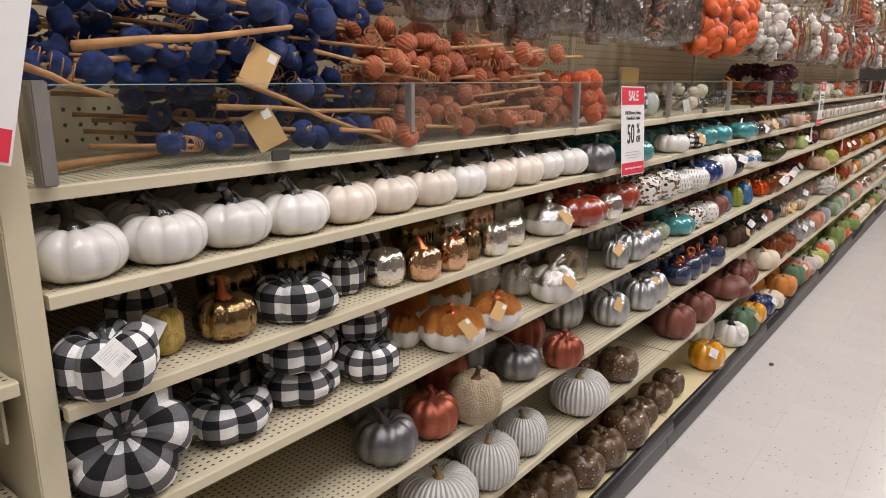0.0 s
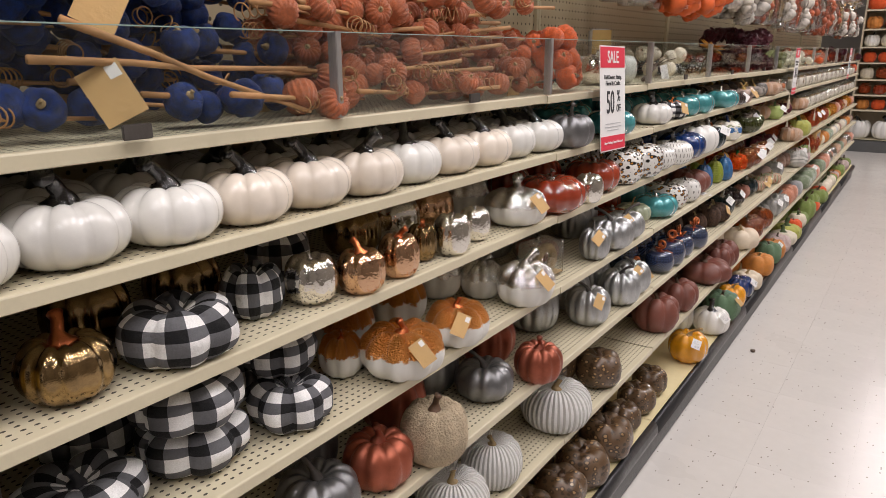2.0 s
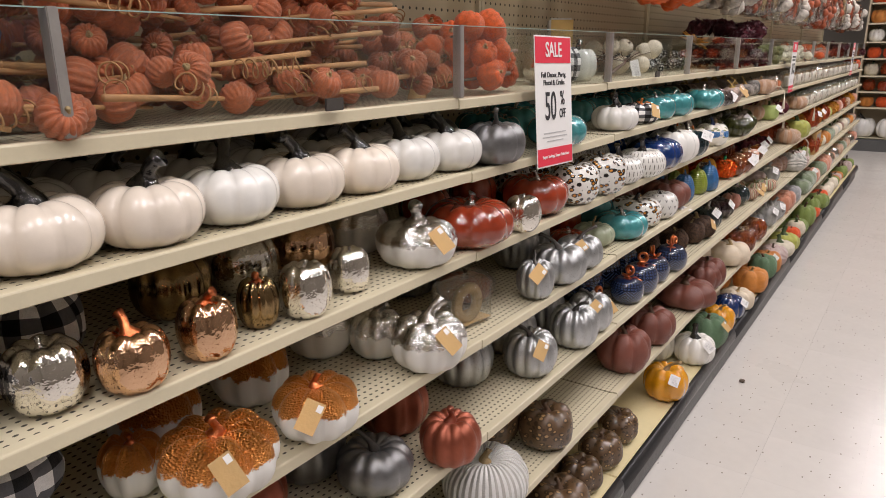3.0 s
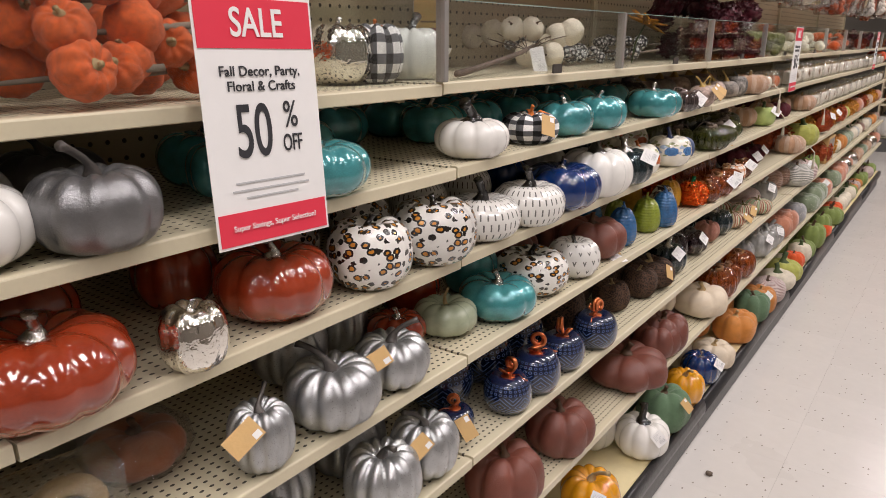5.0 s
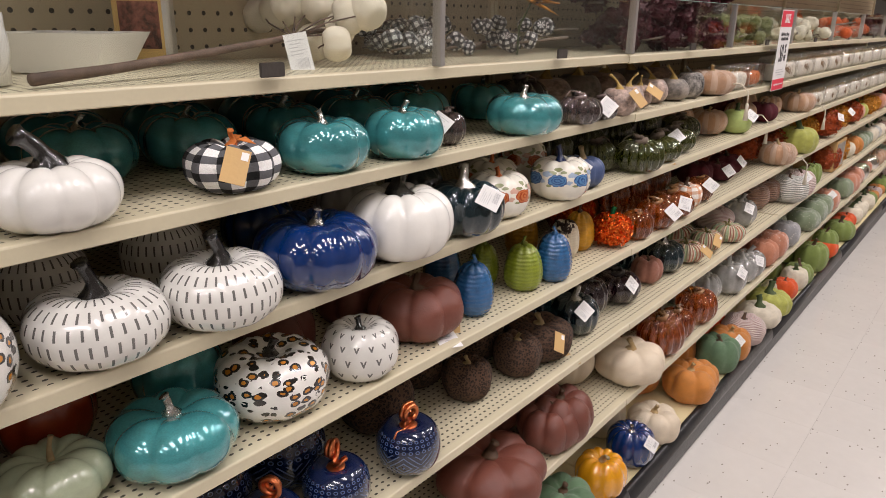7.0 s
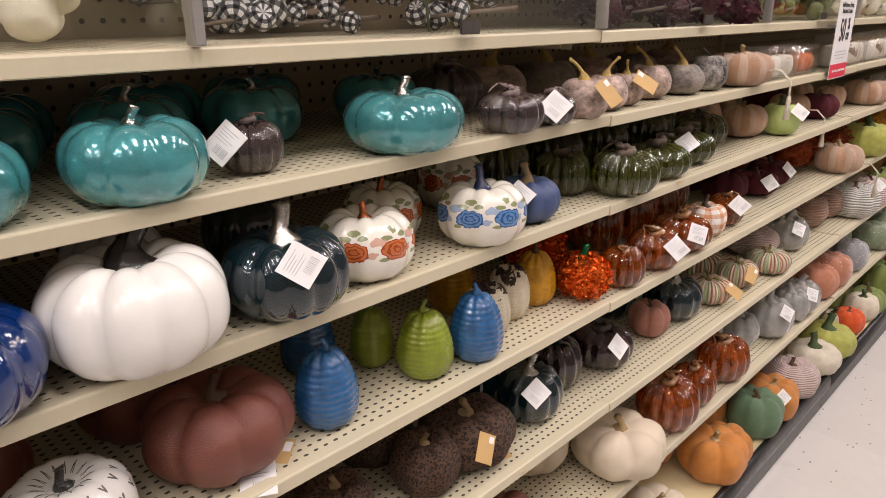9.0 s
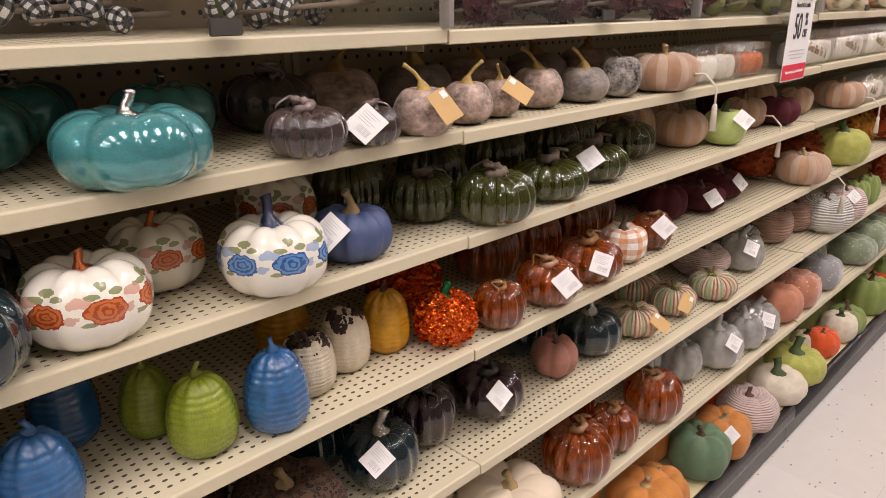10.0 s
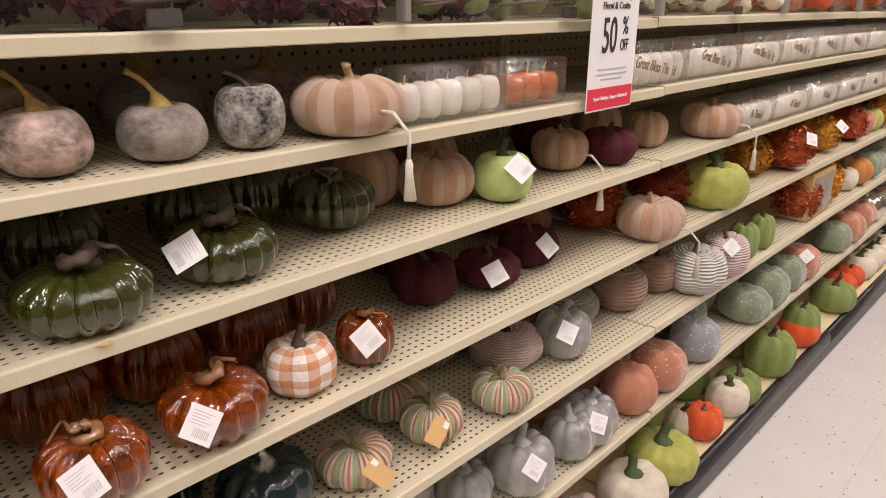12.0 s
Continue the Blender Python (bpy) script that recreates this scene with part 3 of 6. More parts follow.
kind("silverdip", dipped("silver_flake_dip", WHITE, (0.93, 0.92, 0.90), 0.35, 0.16, 0.3), "curl", M_SILVERSTEM, "white pumpkin with silver foil flakes over the top", lobes=9, groove=0.1)
kind("copperdip", dipped("copper_flake_dip", WHITE, (0.85, 0.36, 0.10), 0.35, 0.28), "stub", M_COPPERWIRE, "white pumpkin with copper glitter over the top", lobes=9, groove=0.12)
kind("rust", surface("rust_red_glaze", (0.27, 0.034, 0.010), 0.12, coat=1.0, vary=0.15, bump=0.03), "stub", M_SILVERSTEM, "glossy rust red ceramic pumpkin", lobes=11, groove=0.07, puff=0.6, soft=0.1, around=66)
kind("gunmetal", surface("gunmetal_paint", (0.20, 0.20, 0.205), 0.32, metal=0.75, vary=0.12), "hook", M_DARK, "dark silver metallic painted pumpkin", lobes=11, groove=0.08)
kind("silver", surface("silver_paint", (0.46, 0.47, 0.48), 0.3, metal=0.8, vary=0.1), "hook", M_DARK, "satin silver metallic pumpkin", lobes=12, groove=0.11, puff=0.65, soft=0.1, around=72)
kind("copper", surface("copper_paint", (0.33, 0.09, 0.05), 0.34, metal=0.6, vary=0.15), "tall", surface("copper_stem", (0.25, 0.07, 0.04), 0.4, metal=0.6), "dark copper metallic painted pumpkin", lobes=10, groove=0.09)
kind("beige", surface("beige_crackle", (0.55, 0.44, 0.30), 0.85, vary=0.18, scale=5, grain=28, bump=0.7, depth=0.03), "tall", M_BROWNSTEM, "rough beige wrapped pumpkin with brown stem", lobes=9, groove=0.05, square=0.62)
kind("whitestripe", ribbed("white_carved_stripes", (0.80, 0.79, 0.76), (0.63, 0.61, 0.58), 40, 0.35, "u"), "stub", M_TANSTEM, "white carved pumpkin with thin grey grooves", lobes=17, groove=0.03, square=0.62)
kind("leopard", leopard("leopard_glaze", (0.76, 0.74, 0.70), (0.50, 0.20, 0.025), (0.012, 0.010, 0.009), 8.8, 0.16, 0.9), "stub", M_BLACKGLAZE, "glossy white pumpkin with leopard spots and black stem", lobes=9, groove=0.03, square=0.6)
kind("fuzzy", leopard("leopard_fleece", (0.085, 0.045, 0.026), (0.06, 0.03, 0.017), (0.012, 0.008, 0.007), 20, 0.95, 0.0), "stub", M_TANSTEM, "brown leopard print fleece pumpkin", lobes=7, groove=0.07, rough=0.04)
kind("dashes", marked("white_dash_glaze", (0.74, 0.725, 0.69), (0.035, 0.032, 0.03), 34, 7.5, 0.11, 0.33), "tall", M_BLACKGLAZE, "glossy white pumpkin with painted dash marks and black stem", lobes=10, groove=0.025, square=0.66)
kind("vmarks", marked("white_vee_glaze", (0.74, 0.725, 0.69), (0.05, 0.045, 0.045), 16, 7, 0.06, 0.22, True), "stub", M_BLACKGLAZE, "glossy white pumpkin with small painted v marks", lobes=10, groove=0.025, square=0.66)
kind("teal", surface("teal_pearl_glaze", (0.06, 0.28, 0.30), 0.15, coat=1.0, vary=0.35, scale=2.5, bump=0.02, metal=0.25), "stub", M_SILVERSTEM, "pearly teal glazed pumpkin with silver stem", lobes=8, groove=0.075, square=0.60, puff=0.6, soft=0.1, around=72)
kind("cobalt", surface("cobalt_glaze", (0.001, 0.022, 0.120), 0.09, coat=1.0, vary=0.15, bump=0.02), "stub", M_SILVERSTEM, "glossy cobalt blue ceramic pumpkin with silver stem", lobes=12, groove=0.06, puff=0.55, soft=0.08, around=72)
kind("sage", surface("sage_glaze", (0.33, 0.37, 0.26), 0.2, coat=0.7, vary=0.08, bump=0.03), "thin", M_TANSTEM, "pale sage green glazed pumpkin with wooden stem", lobes=10, groove=0.08, puff=0.6, soft=0.1)
kind("bagged", surface("orange_fabric", (0.42, 0.13, 0.05), 0.8, sheen=0.4), "stub", M_BROWNSTEM, "orange fabric pumpkin in a clear plastic bag", lobes=8, groove=0.08)
kind("leather", surface("oxblood_leather", (0.175, 0.055, 0.038), 0.4, vary=0.15, scale=4, grain=70, bump=0.25), "stub", M_BROWNSTEM, "oxblood brown faux leather pumpkin with stitched lobes", lobes=7, groove=0.13, rough=0.05, square=0.6, around=84, puff=0.5, soft=0.08)
kind("creamleather", surface("cream_leather", (0.66, 0.56, 0.43), 0.55, vary=0.08, scale=4, grain=70, bump=0.25), "stub", M_TANSTEM, "cream faux leather pumpkin with stitched lobes", lobes=6, groove=0.12, rough=0.06, square=0.6, around=72, puff=0.5, soft=0.08)
kind("navytex", embossed("navy_embossed_glaze", (0.003, 0.010, 0.046), (0.12, 0.16, 0.26)), "wire", M_COPPERWIRE, "navy embossed ceramic pumpkin with curled copper wire stem", lobes=0, groove=0.0, square=0.6)
kind("honey", leopard("brown_honeycomb", (0.11, 0.062, 0.03), (0.36, 0.22, 0.10), (0.045, 0.025, 0.012), 8, 0.35, 0.4), "stub", M_BROWNSTEM, "brown bark pumpkin with honeycomb knots", lobes=6, groove=0.07, rough=0.07)
kind("yellow", surface("yellow_glaze", (0.72, 0.31, 0.008), 0.15, coat=1.0, vary=0.1, bump=0.03), "hook", M_TANSTEM, "glossy golden yellow ceramic pumpkin", lobes=10, groove=0.07)
FELT = dict(sheen=0.15, vary=0.12, grain=90, bump=0.35)
kind("greenfelt", surface("green_velvet", (0.115, 0.20, 0.11), 0.8, **FELT), "stub", M_BROWNSTEM, "muted green fabric pumpkin", lobes=7, groove=0.09, rough=0.04)
kind("orangefelt", surface("orange_leather", (0.58, 0.215, 0.035), 0.6, **FELT), "stub", M_TANSTEM, "soft orange fabric pumpkin with stitched lobes", lobes=6, groove=0.12, rough=0.05, around=72, puff=0.5, soft=0.08)
kind("redorange", surface("vivid_orange_felt", (0.68, 0.085, 0.01), 0.75, **FELT), "stub", M_BROWNSTEM, "vivid red orange felt pumpkin", lobes=8, groove=0.06)
kind("limefelt", surface("light_green_felt", (0.22, 0.29, 0.075), 0.8, **FELT), "tall", M_BROWNSTEM, "light green felt pumpkin with brown stem", lobes=9, groove=0.07, square=0.62)
kind("lime", surface("pale_lime_fabric", (0.47, 0.58, 0.20), 0.8, **FELT), "fat", M_GREENSTEM, "pale lime fabric pumpkin with green stem", lobes=0, groove=0.0, square=0.62)
kind("limevelvet", surface("lime_velvet", (0.42, 0.43, 0.09), 0.7, sheen=0.15, vary=0.15, scale=8, grain=60, bump=0.25, depth=0.02), "fat", M_GREENSTEM, "flat chartreuse velvet pumpkin with thick green stem", lobes=13, groove=0.05, rough=0.05, square=0.55)
kind("whitevelvet", surface("ivory_velvet", (0.72, 0.65, 0.52), 0.75, **FELT), "fat", M_GREENSTEM, "flat ivory velvet pumpkin with dark green stem", lobes=10, groove=0.04, rough=0.03, square=0.55)
kind("pinkvelvet", surface("dusty_pink_velvet", (0.40, 0.17, 0.12), 0.75, **FELT), "stub", M_BROWNSTEM, "dusty pink velvet pumpkin", lobes=6, groove=0.16, rough=0.04, puff=0.6, soft=0.1)
kind("burgundy", surface("burgundy_velvet", (0.075, 0.003, 0.011), 0.85, vary=0.25, grain=90, bump=0.35), "stub", M_BROWNSTEM, "dark burgundy velvet pumpkin", lobes=7, groove=0.1, rough=0.05)
# High vary puts the crushed pile's pale highlights into the colour of both velvets.
kind("taupe", surface("taupe_crushed_velvet", (0.34, 0.245, 0.20), 0.45, sheen=0.15, vary=0.8, scale=4.0, grain=14, bump=0.3), "dry", M_DRYSTEM, "taupe crushed velvet pumpkin with dried natural stem", lobes=0, groove=0.0, rough=0.05, pear=0.16)
kind("greyvelvet", surface("grey_crushed_velvet", (0.20, 0.17, 0.145), 0.55, sheen=0.15, vary=0.65, scale=3.2, grain=14, bump=0.3), "dry", M_DRYSTEM, "grey crushed velvet pumpkin with dried natural stem", lobes=0, groove=0.0, rough=0.05, pear=0.16)
kind("cowgrey", surface("grey_mottled_velvet", (0.24, 0.22, 0.20), 0.7, vary=0.95, scale=4, grain=16, bump=0.3), "hook", M_DARK, "grey and white mottled velvet pumpkin", lobes=0, groove=0.0)
kind("cow", capped("cream_cow_hide", (0.68, 0.60, 0.46), (0.035, 0.018, 0.012)), "stub", M_BROWNSTEM, "cream ribbed gourd with dark brown patches", lobes=14, groove=0.04, pear=0.2, square=0.58, rings=16, up=80)
kind("smoke", glassy("smoke_glass", (0.10, 0.07, 0.067), 0.05, 0.6, 0.4), "knot", surface("smoke_glass_stem", (0.20, 0.15, 0.14), 0.1, coat=1.0), "smoky brown blown glass pumpkin with curled stem", lobes=13, groove=0.13, puff=0.65, soft=0.1, around=78)
kind("purple", glassy("plum_glass", (0.045, 0.018, 0.026), 0.05, 0.55), "knot", M_DARK, "dark plum blown glass pumpkin", lobes=12, groove=0.11, puff=0.65, soft=0.1, around=72)
kind("olive", glassy("olive_glass", (0.075, 0.088, 0.010), 0.045, 0.6), "knot", M_BARK, "olive green ribbed glass pumpkin with rope tied stem", lobes=16, groove=0.13, puff=0.65, soft=0.1, around=96)
kind("amber", glassy("amber_glass", (0.36, 0.070, 0.003), 0.05, 0.6, 0.75, 6.0), "knot", surface("amber_glass_stem", (0.30, 0.15, 0.06), 0.12, coat=1.0), "amber brown ribbed glass pumpkin", lobes=14, groove=0.13, puff=0.65, soft=0.1, around=84)
kind("tealglass", glassy("dark_teal_glass", (0.008, 0.032, 0.045), 0.045, 0.5), "fat", M_SILVERSTEM, "dark teal glass pumpkin with silver stem", lobes=12, groove=0.09, puff=0.65, soft=0.1, around=72)
kind("clearglass", glassy("frosted_grey_glass", (0.55, 0.545, 0.525), 0.15, 0.5), "fat", surface("grey_glass_stem", (0.42, 0.41, 0.39), 0.15, coat=0.8), "frosted pale grey glass pumpkin", lobes=9, groove=0.09, puff=0.6, soft=0.1)
kind("floralorange", floral("orange_rose_glaze", (0.55, 0.16, 0.05), (0.36, 0.06, 0.015)), "stub", M_COPPERWIRE, "white ceramic pumpkin with painted orange roses", lobes=9, groove=0.065)
kind("floralblue", floral("blue_rose_glaze", (0.10, 0.25, 0.50), (0.03, 0.09, 0.26)), "tall", surface("navy_stem", (0.012, 0.025, 0.09), 0.2, coat=1.0), "white ceramic pumpkin with painted blue roses", lobes=9, groove=0.065)
kind("bluematte", surface("slate_blue_paint", (0.055, 0.085, 0.19), 0.5, vary=0.12), "tall", M_TANSTEM, "matte slate blue pumpkin with curved stem", lobes=10, groove=0.10, puff=0.6, soft=0.1)
kind("gourdblue", surface("blue_ridged_glaze", (0.018, 0.105, 0.27), 0.25, coat=0.7, vary=0.25), "stub", surface("blue_gourd_tip", (0.03, 0.12, 0.30), 0.3, coat=0.5), "tall blue ridged ceramic gourd", lobes=9, groove=0.05, pear=0.30, square=0.58, rings=13, up=84, dimple=0.02)
kind("gourdgreen", surface("green_ridged_glaze", (0.21, 0.26, 0.02), 0.28, coat=0.5, vary=0.2), "stub", surface("green_gourd_tip", (0.22, 0.27, 0.03), 0.3, coat=0.5), "tall lime green ridged ceramic gourd", lobes=9, groove=0.05, pear=0.30, square=0.58, rings=13, up=84, dimple=0.02)
kind("gourdyellow", surface("yellow_ridged_glaze", (0.55, 0.27, 0.012), 0.35, coat=0.3, vary=0.2), "stub", M_BROWNSTEM, "tall mustard yellow ridged gourd", lobes=10, groove=0.07, pear=0.22, square=0.58, rings=12, up=80, dimple=0.02)
kind("tinsel", surface("orange_tinsel", (0.72, 0.13, 0.015), 0.22, metal=0.75, vary=0.3, tint=0.1), "fat", surface("green_tinsel", (0.01, 0.14, 0.04), 0.25, metal=0.6), "sparkling orange tinsel pumpkin with green stem", leaves=1700)
kind("leafy", surface("rust_foil_leaf", (0.38, 0.065, 0.012), 0.45, vary=0.4, metal=0.15, tint=0.15), "stub", M_BROWNSTEM, "rust orange pumpkin covered in small glittery leaves", leaves=950)
kind("leafygold", surface("gold_foil_leaf", (0.56, 0.25, 0.02), 0.45, vary=0.4, metal=0.15, tint=0.15), "stub", M_BROWNSTEM, "golden pumpkin covered in small glittery leaves", leaves=950)
kind("peach", ribbed("peach_stripe_cloth", (0.54, 0.30, 0.165), (0.64, 0.44, 0.31), 10, 0.85, "u"), "stub", M_TANSTEM, "peach beige striped fabric pumpkin", lobes=9, groove=0.08, rough=0.03)
kind("gingham", checked("orange_gingham", (0.62, 0.27, 0.13), (0.70, 0.48, 0.35), (0.82, 0.77, 0.72), 8, 5), "tall", M_BROWNSTEM, "orange and white gingham fabric pumpkin with green felt leaf", lobes=6, groove=0.09, rough=0.04, square=0.5)
kind("knit", ribbed("striped_knit", (0.72, 0.58, 0.40), (0.60, 0.23, 0.15), 40, 0.95, "u", (0.36, 0.42, 0.22)), "leaf", surface("olive_felt_leaf", (0.17, 0.14, 0.04), 0.8), "multicoloured striped knit pumpkin", lobes=10, groove=0.14)
kind("pinkstripe", ribbed("pink_stripe_knit", (0.76, 0.62, 0.58), (0.64, 0.42, 0.40), 26), "stub", M_BROWNSTEM, "pink and cream striped knit pumpkin", lobes=8, groove=0.09, rough=0.03)
kind("pinkrib", ribbed("dusty_pink_rib", (0.48, 0.28, 0.20), (0.36, 0.20, 0.14), 20), "stub", M_BROWNSTEM, "dusty pink ribbed knit pumpkin", lobes=7, groove=0.06, rough=0.03)
kind("greystripe", ribbed("grey_stripe_knit", (0.74, 0.71, 0.65), (0.47, 0.48, 0.45), 22), "stub", M_BROWNSTEM, "white and grey striped knit pumpkin", lobes=8, groove=0.12)
kind("sagestripe", ribbed("sage_stripe_knit", (0.44, 0.42, 0.34), (0.26, 0.28, 0.21), 20), "stub", M_BROWNSTEM, "sage ribbed knit pumpkin", lobes=7, groove=0.07)
kind("salmon", surface("salmon_velvet", (0.50, 0.20, 0.115), 0.8, **FELT), None, None, "salmon pink velvet pumpkin", lobes=7, groove=0.06, rough=0.03)
kind("salmondot", dotted("salmon_dot_velvet", (0.50, 0.20, 0.115), (0.68, 0.55, 0.45), 11), None, None, "salmon velvet pumpkin with embroidered pale flecks", lobes=7, groove=0.06, rough=0.03)
kind("greydot", dotted("grey_dot_velvet", (0.28, 0.28, 0.29), (0.6, 0.58, 0.55), 11), None, None, "grey velvet pumpkin with embroidered pale flecks", lobes=7, groove=0.06, rough=0.03)
kind("sagedot", dotted("sage_dot_velvet", (0.20, 0.25, 0.155), (0.5, 0.52, 0.42), 11), None, None, "sage green velvet pumpkin with embroidered pale flecks", lobes=7, groove=0.06, rough=0.03)

# ---- price tags and tassels ----
def label_mesh(w, h, card, dark, sticker=False):
    plate = bpy.data.meshes.new("price_tag")
    bm = box(bmesh.new(), -w / 2, w / 2, -0.0004, 0.0004, -h, 0)
    bm.to_mesh(plate)
    bm.free()
    plate.materials.append(card)
    print_ = bpy.data.meshes.new("print")
    bm = bmesh.new()
    rng = random.Random(7)
    if sticker:
        box(bm, w * 0.14, w * 0.43, -0.0007, -0.0005, -h * 0.30, -h * 0.07)
    else:
        x = -w * 0.14
        while x < w * 0.32:
            q = rng.choice((0.0004, 0.0006, 0.001))
            box(bm, x, x + q, -0.0007, -0.0005, -h * 0.86, -h * 0.62)
            x += q + 0.0011
        for k in range(5):
            box(bm, -w * 0.36, w * (0.30 - 0.13 * (k % 3)), -0.0007, -0.0005, -h * (0.16 + 0.085 * k) - 0.0006, -h * (0.16 + 0.085 * k))
    bm.to_mesh(print_)
    bm.free()
    print_.materials.append(dark)
    return plate, print_


TAGS = {"w": label_mesh(0.034, 0.037, M_PAPER, surface("tag_ink", (0.42, 0.42, 0.43), 0.6)), "k": label_mesh(0.027, 0.042, M_KRAFT, M_PAPER, True)}
DICE = random.Random(21)
KRAFT_KINDS = {"silverdip", "copperdip", "silver", "gunmetal", "navytex", "knit", "taupe", "fuzzy", "greenfelt", "plaidmini"}


def tassel_mesh():
    bm = bmesh.new()
    tube(bm, [(0, 0, 0.02), (0.03, -0.004, 0.022), (0.05, 0.003, 0.0), (0.052, 0, -0.03)], 0.0022, 6)
    tube(bm, [(0.052, 0, -0.028), (0.052, 0, -0.034), (0.052, 0, -0.042), (0.052, 0.001, -0.075)], [0.003, 0.005, 0.0045, 0.0075], 8)
    data = bpy.data.meshes.new("tassel")
    bm.to_mesh(data)
    bm.free()
    data.shade_smooth()
    data.materials.append(M_ROPE)
    return data


TASSEL = tassel_mesh()
FAMILY = {"gourdblue": "gourd", "gourdgreen": "gourd", "gourdyellow": "gourd", "cow": "gourd"}
FAMILY.update({k: "fabric_pumpkin" for k in ("plaid", "plaidmini", "gingham", "fuzzy", "leather", "creamleather", "bagged", "peach", "orangefelt", "redorange", "limefelt", "lime", "greenfelt")})
FAMILY.update({k: "velvet_pumpkin" for k in ("goldvelvet", "limevelvet", "whitevelvet", "pinkvelvet", "burgundy", "taupe", "greyvelvet", "cowgrey", "salmon", "salmondot", "greydot", "sagedot")})
FAMILY.update({k: "glass_pumpkin" for k in ("smoke", "purple", "olive", "amber", "tealglass", "clearglass", "mercury", "rosemercury", "gold")})
FAMILY.update({k: "knit_pumpkin" for k in ("knit", "pinkstripe", "pinkrib", "greystripe", "sagestripe")})
FAMILY.update({k: "metallic_pumpkin" for k in ("gunmetal", "silver", "copper", "silverdip", "copperdip")})
FAMILY.update({k: "leaf_pumpkin" for k in ("tinsel", "leafy", "leafygold", "honey")})


wrap_skin = skin(9, 0.04, rough=0.16, around=40, up=20, seed=3)
WRAP = bpy.data.meshes.new("plastic_bag")
wrap_skin.to_mesh(WRAP)
wrap_skin.free()
WRAP.shade_smooth()
WRAP.materials.append(M_FILM)
BUILD = {"plaid": (1.06, 1.03), "navytex": (1.0, 0.95), "leather": (1.10, 1.02), "honey": (1.12, 1.0), "orangefelt": (1.06, 1.0)}
PLACED = []
ROOM = (0.3, 0.105, 0.122, 0.148, 0.168, 0.182, 0.24)


def pumpkin(name, shelf, x, y, wide, high, extra="", lift=0.0):
    """One pumpkin on a shelf; extra: tag, or tassel. lift raises it on to another one."""
    body, stalk, label, dimple = KINDS[name]
    fat, tall = BUILD.get(name, (1.05, 1.04))
    wide, high = wide * fat, min(high * tall, ROOM[shelf] if not lift else high * tall)
    PLACED.append((shelf, x, y, wide))
    family = FAMILY.get(name, "ceramic_pumpkin")
    thing = tagged(new(family), label if len(label.split()) > 9 else label + " on a shelf", family.split("_")[-1], "pumpkins on the shelves")
    thing.matrix_world = pose(x, y, SHELF[shelf] + lift - 0.001 * (shelf < 6), 0, 0, DICE.uniform(0, 360))
    if "lean" in extra:
        wide *= 1.1
        rest = math.hypot(0.5 * wide * math.sin(1.0), 0.5 * high * math.cos(1.0))
        thing.matrix_world = pose(x, y, SHELF[shelf] + rest - 0.004, 0, 0, -28) @ pose(0, 0, 0, 0, 57, 0) @ pose(0, 0, -high / 2)
    b = part("body", None, None, thing, data=body)
    b.scale = (wide, wide, high)
    if stalk:
        s = part("stem", None, None, thing, data=stalk)
        top = high * (0.965 - dimple)
        s.location, s.scale = (0, 0, top + 0.004), (wide, wide, wide)
        if name == "navytex":
            s.scale = (wide * 1.15, wide * 1.15, wide * 1.15)
        s.rotation_euler = (0, 0, DICE.uniform(0, 6.28))
    if name == "bagged":
        wrap = part("plastic_bag", None, None, thing, "crinkled clear plastic bag", data=WRAP)
        wrap.scale, wrap.visible_shadow = (wide * 1.12, wide * 1.12, high * 1.2), False
    way = DICE.uniform(-0.95, -0.35)
    if "tag" in extra:
        plate, ink = TAGS["k" if name in KRAFT_KINDS else "w"]
        tag = part("price_tag", None, None, thing, "small paper price tag", data=plate)
        turn = thing.matrix_world.to_euler().z
        far, up = wide * 0.45 + 0.004, high * 0.90
        tag.matrix_basis = pose(0, 0, 0, 0, 0, math.degrees(way - turn)) @ pose(far, 0, up, 0, 0, 90) @ pose(0, 0, 0, -34, 0, 0) @ pose(0, 0, 0, 0, DICE.choice((-1, 1)) * DICE.uniform(20, 58), DICE.uniform(-12, 12))
        part("print", None, None, tag, data=ink)
    if "tassel" in extra:
        turn = thing.matrix_world.to_euler().z
        t = part("tassel", None, None, thing, "cream cord with a tassel", data=TASSEL)
        t.matrix_basis = pose(0, 0, 0, 0, 0, math.degrees(-0.05 - turn)) @ pose(wide * 0.42, 0, 0.012)
    return thing


pumpkin("gunmetal", 1, -0.021, 0.759, 0.114, 0.078)
pumpkin("plaid", 2, -0.008, -0.635, 0.122, 0.086, "tag")
pumpkin("goldvelvet", 2, -0.066, -0.525, 0.062, 0.068, "tag")
pumpkin("gold", 2, -0.052, -0.428, 0.096, 0.071)
pumpkin("plaid", 2, -0.045, -0.295, 0.138, 0.072)
pumpkin("plaid", 2, -0.080, -0.150, 0.087, 0.074)
pumpkin("mercury", 2, -0.047, -0.068, 0.078, 0.075)
pumpkin("rosemercury", 2, -0.014, 0.006, 0.074, 0.071)
pumpkin("rosemercury", 2, -0.014, 0.100, 0.067, 0.075)
pumpkin("gold", 2, -0.039, 0.197, 0.053, 0.068)
pumpkin("mercury", 2, -0.015, 0.258, 0.069, 0.078)
pumpkin("mercury", 2, -0.035, 0.367, 0.060, 0.069)
pumpkin("silverdip", 2, -0.036, 0.534, 0.134, 0.078, "tag")
pumpkin("rust", 2, -0.031, 0.690, 0.160, 0.084)
pumpkin("plaid", 3, -0.031, -0.614, 0.156, 0.125, "lean")
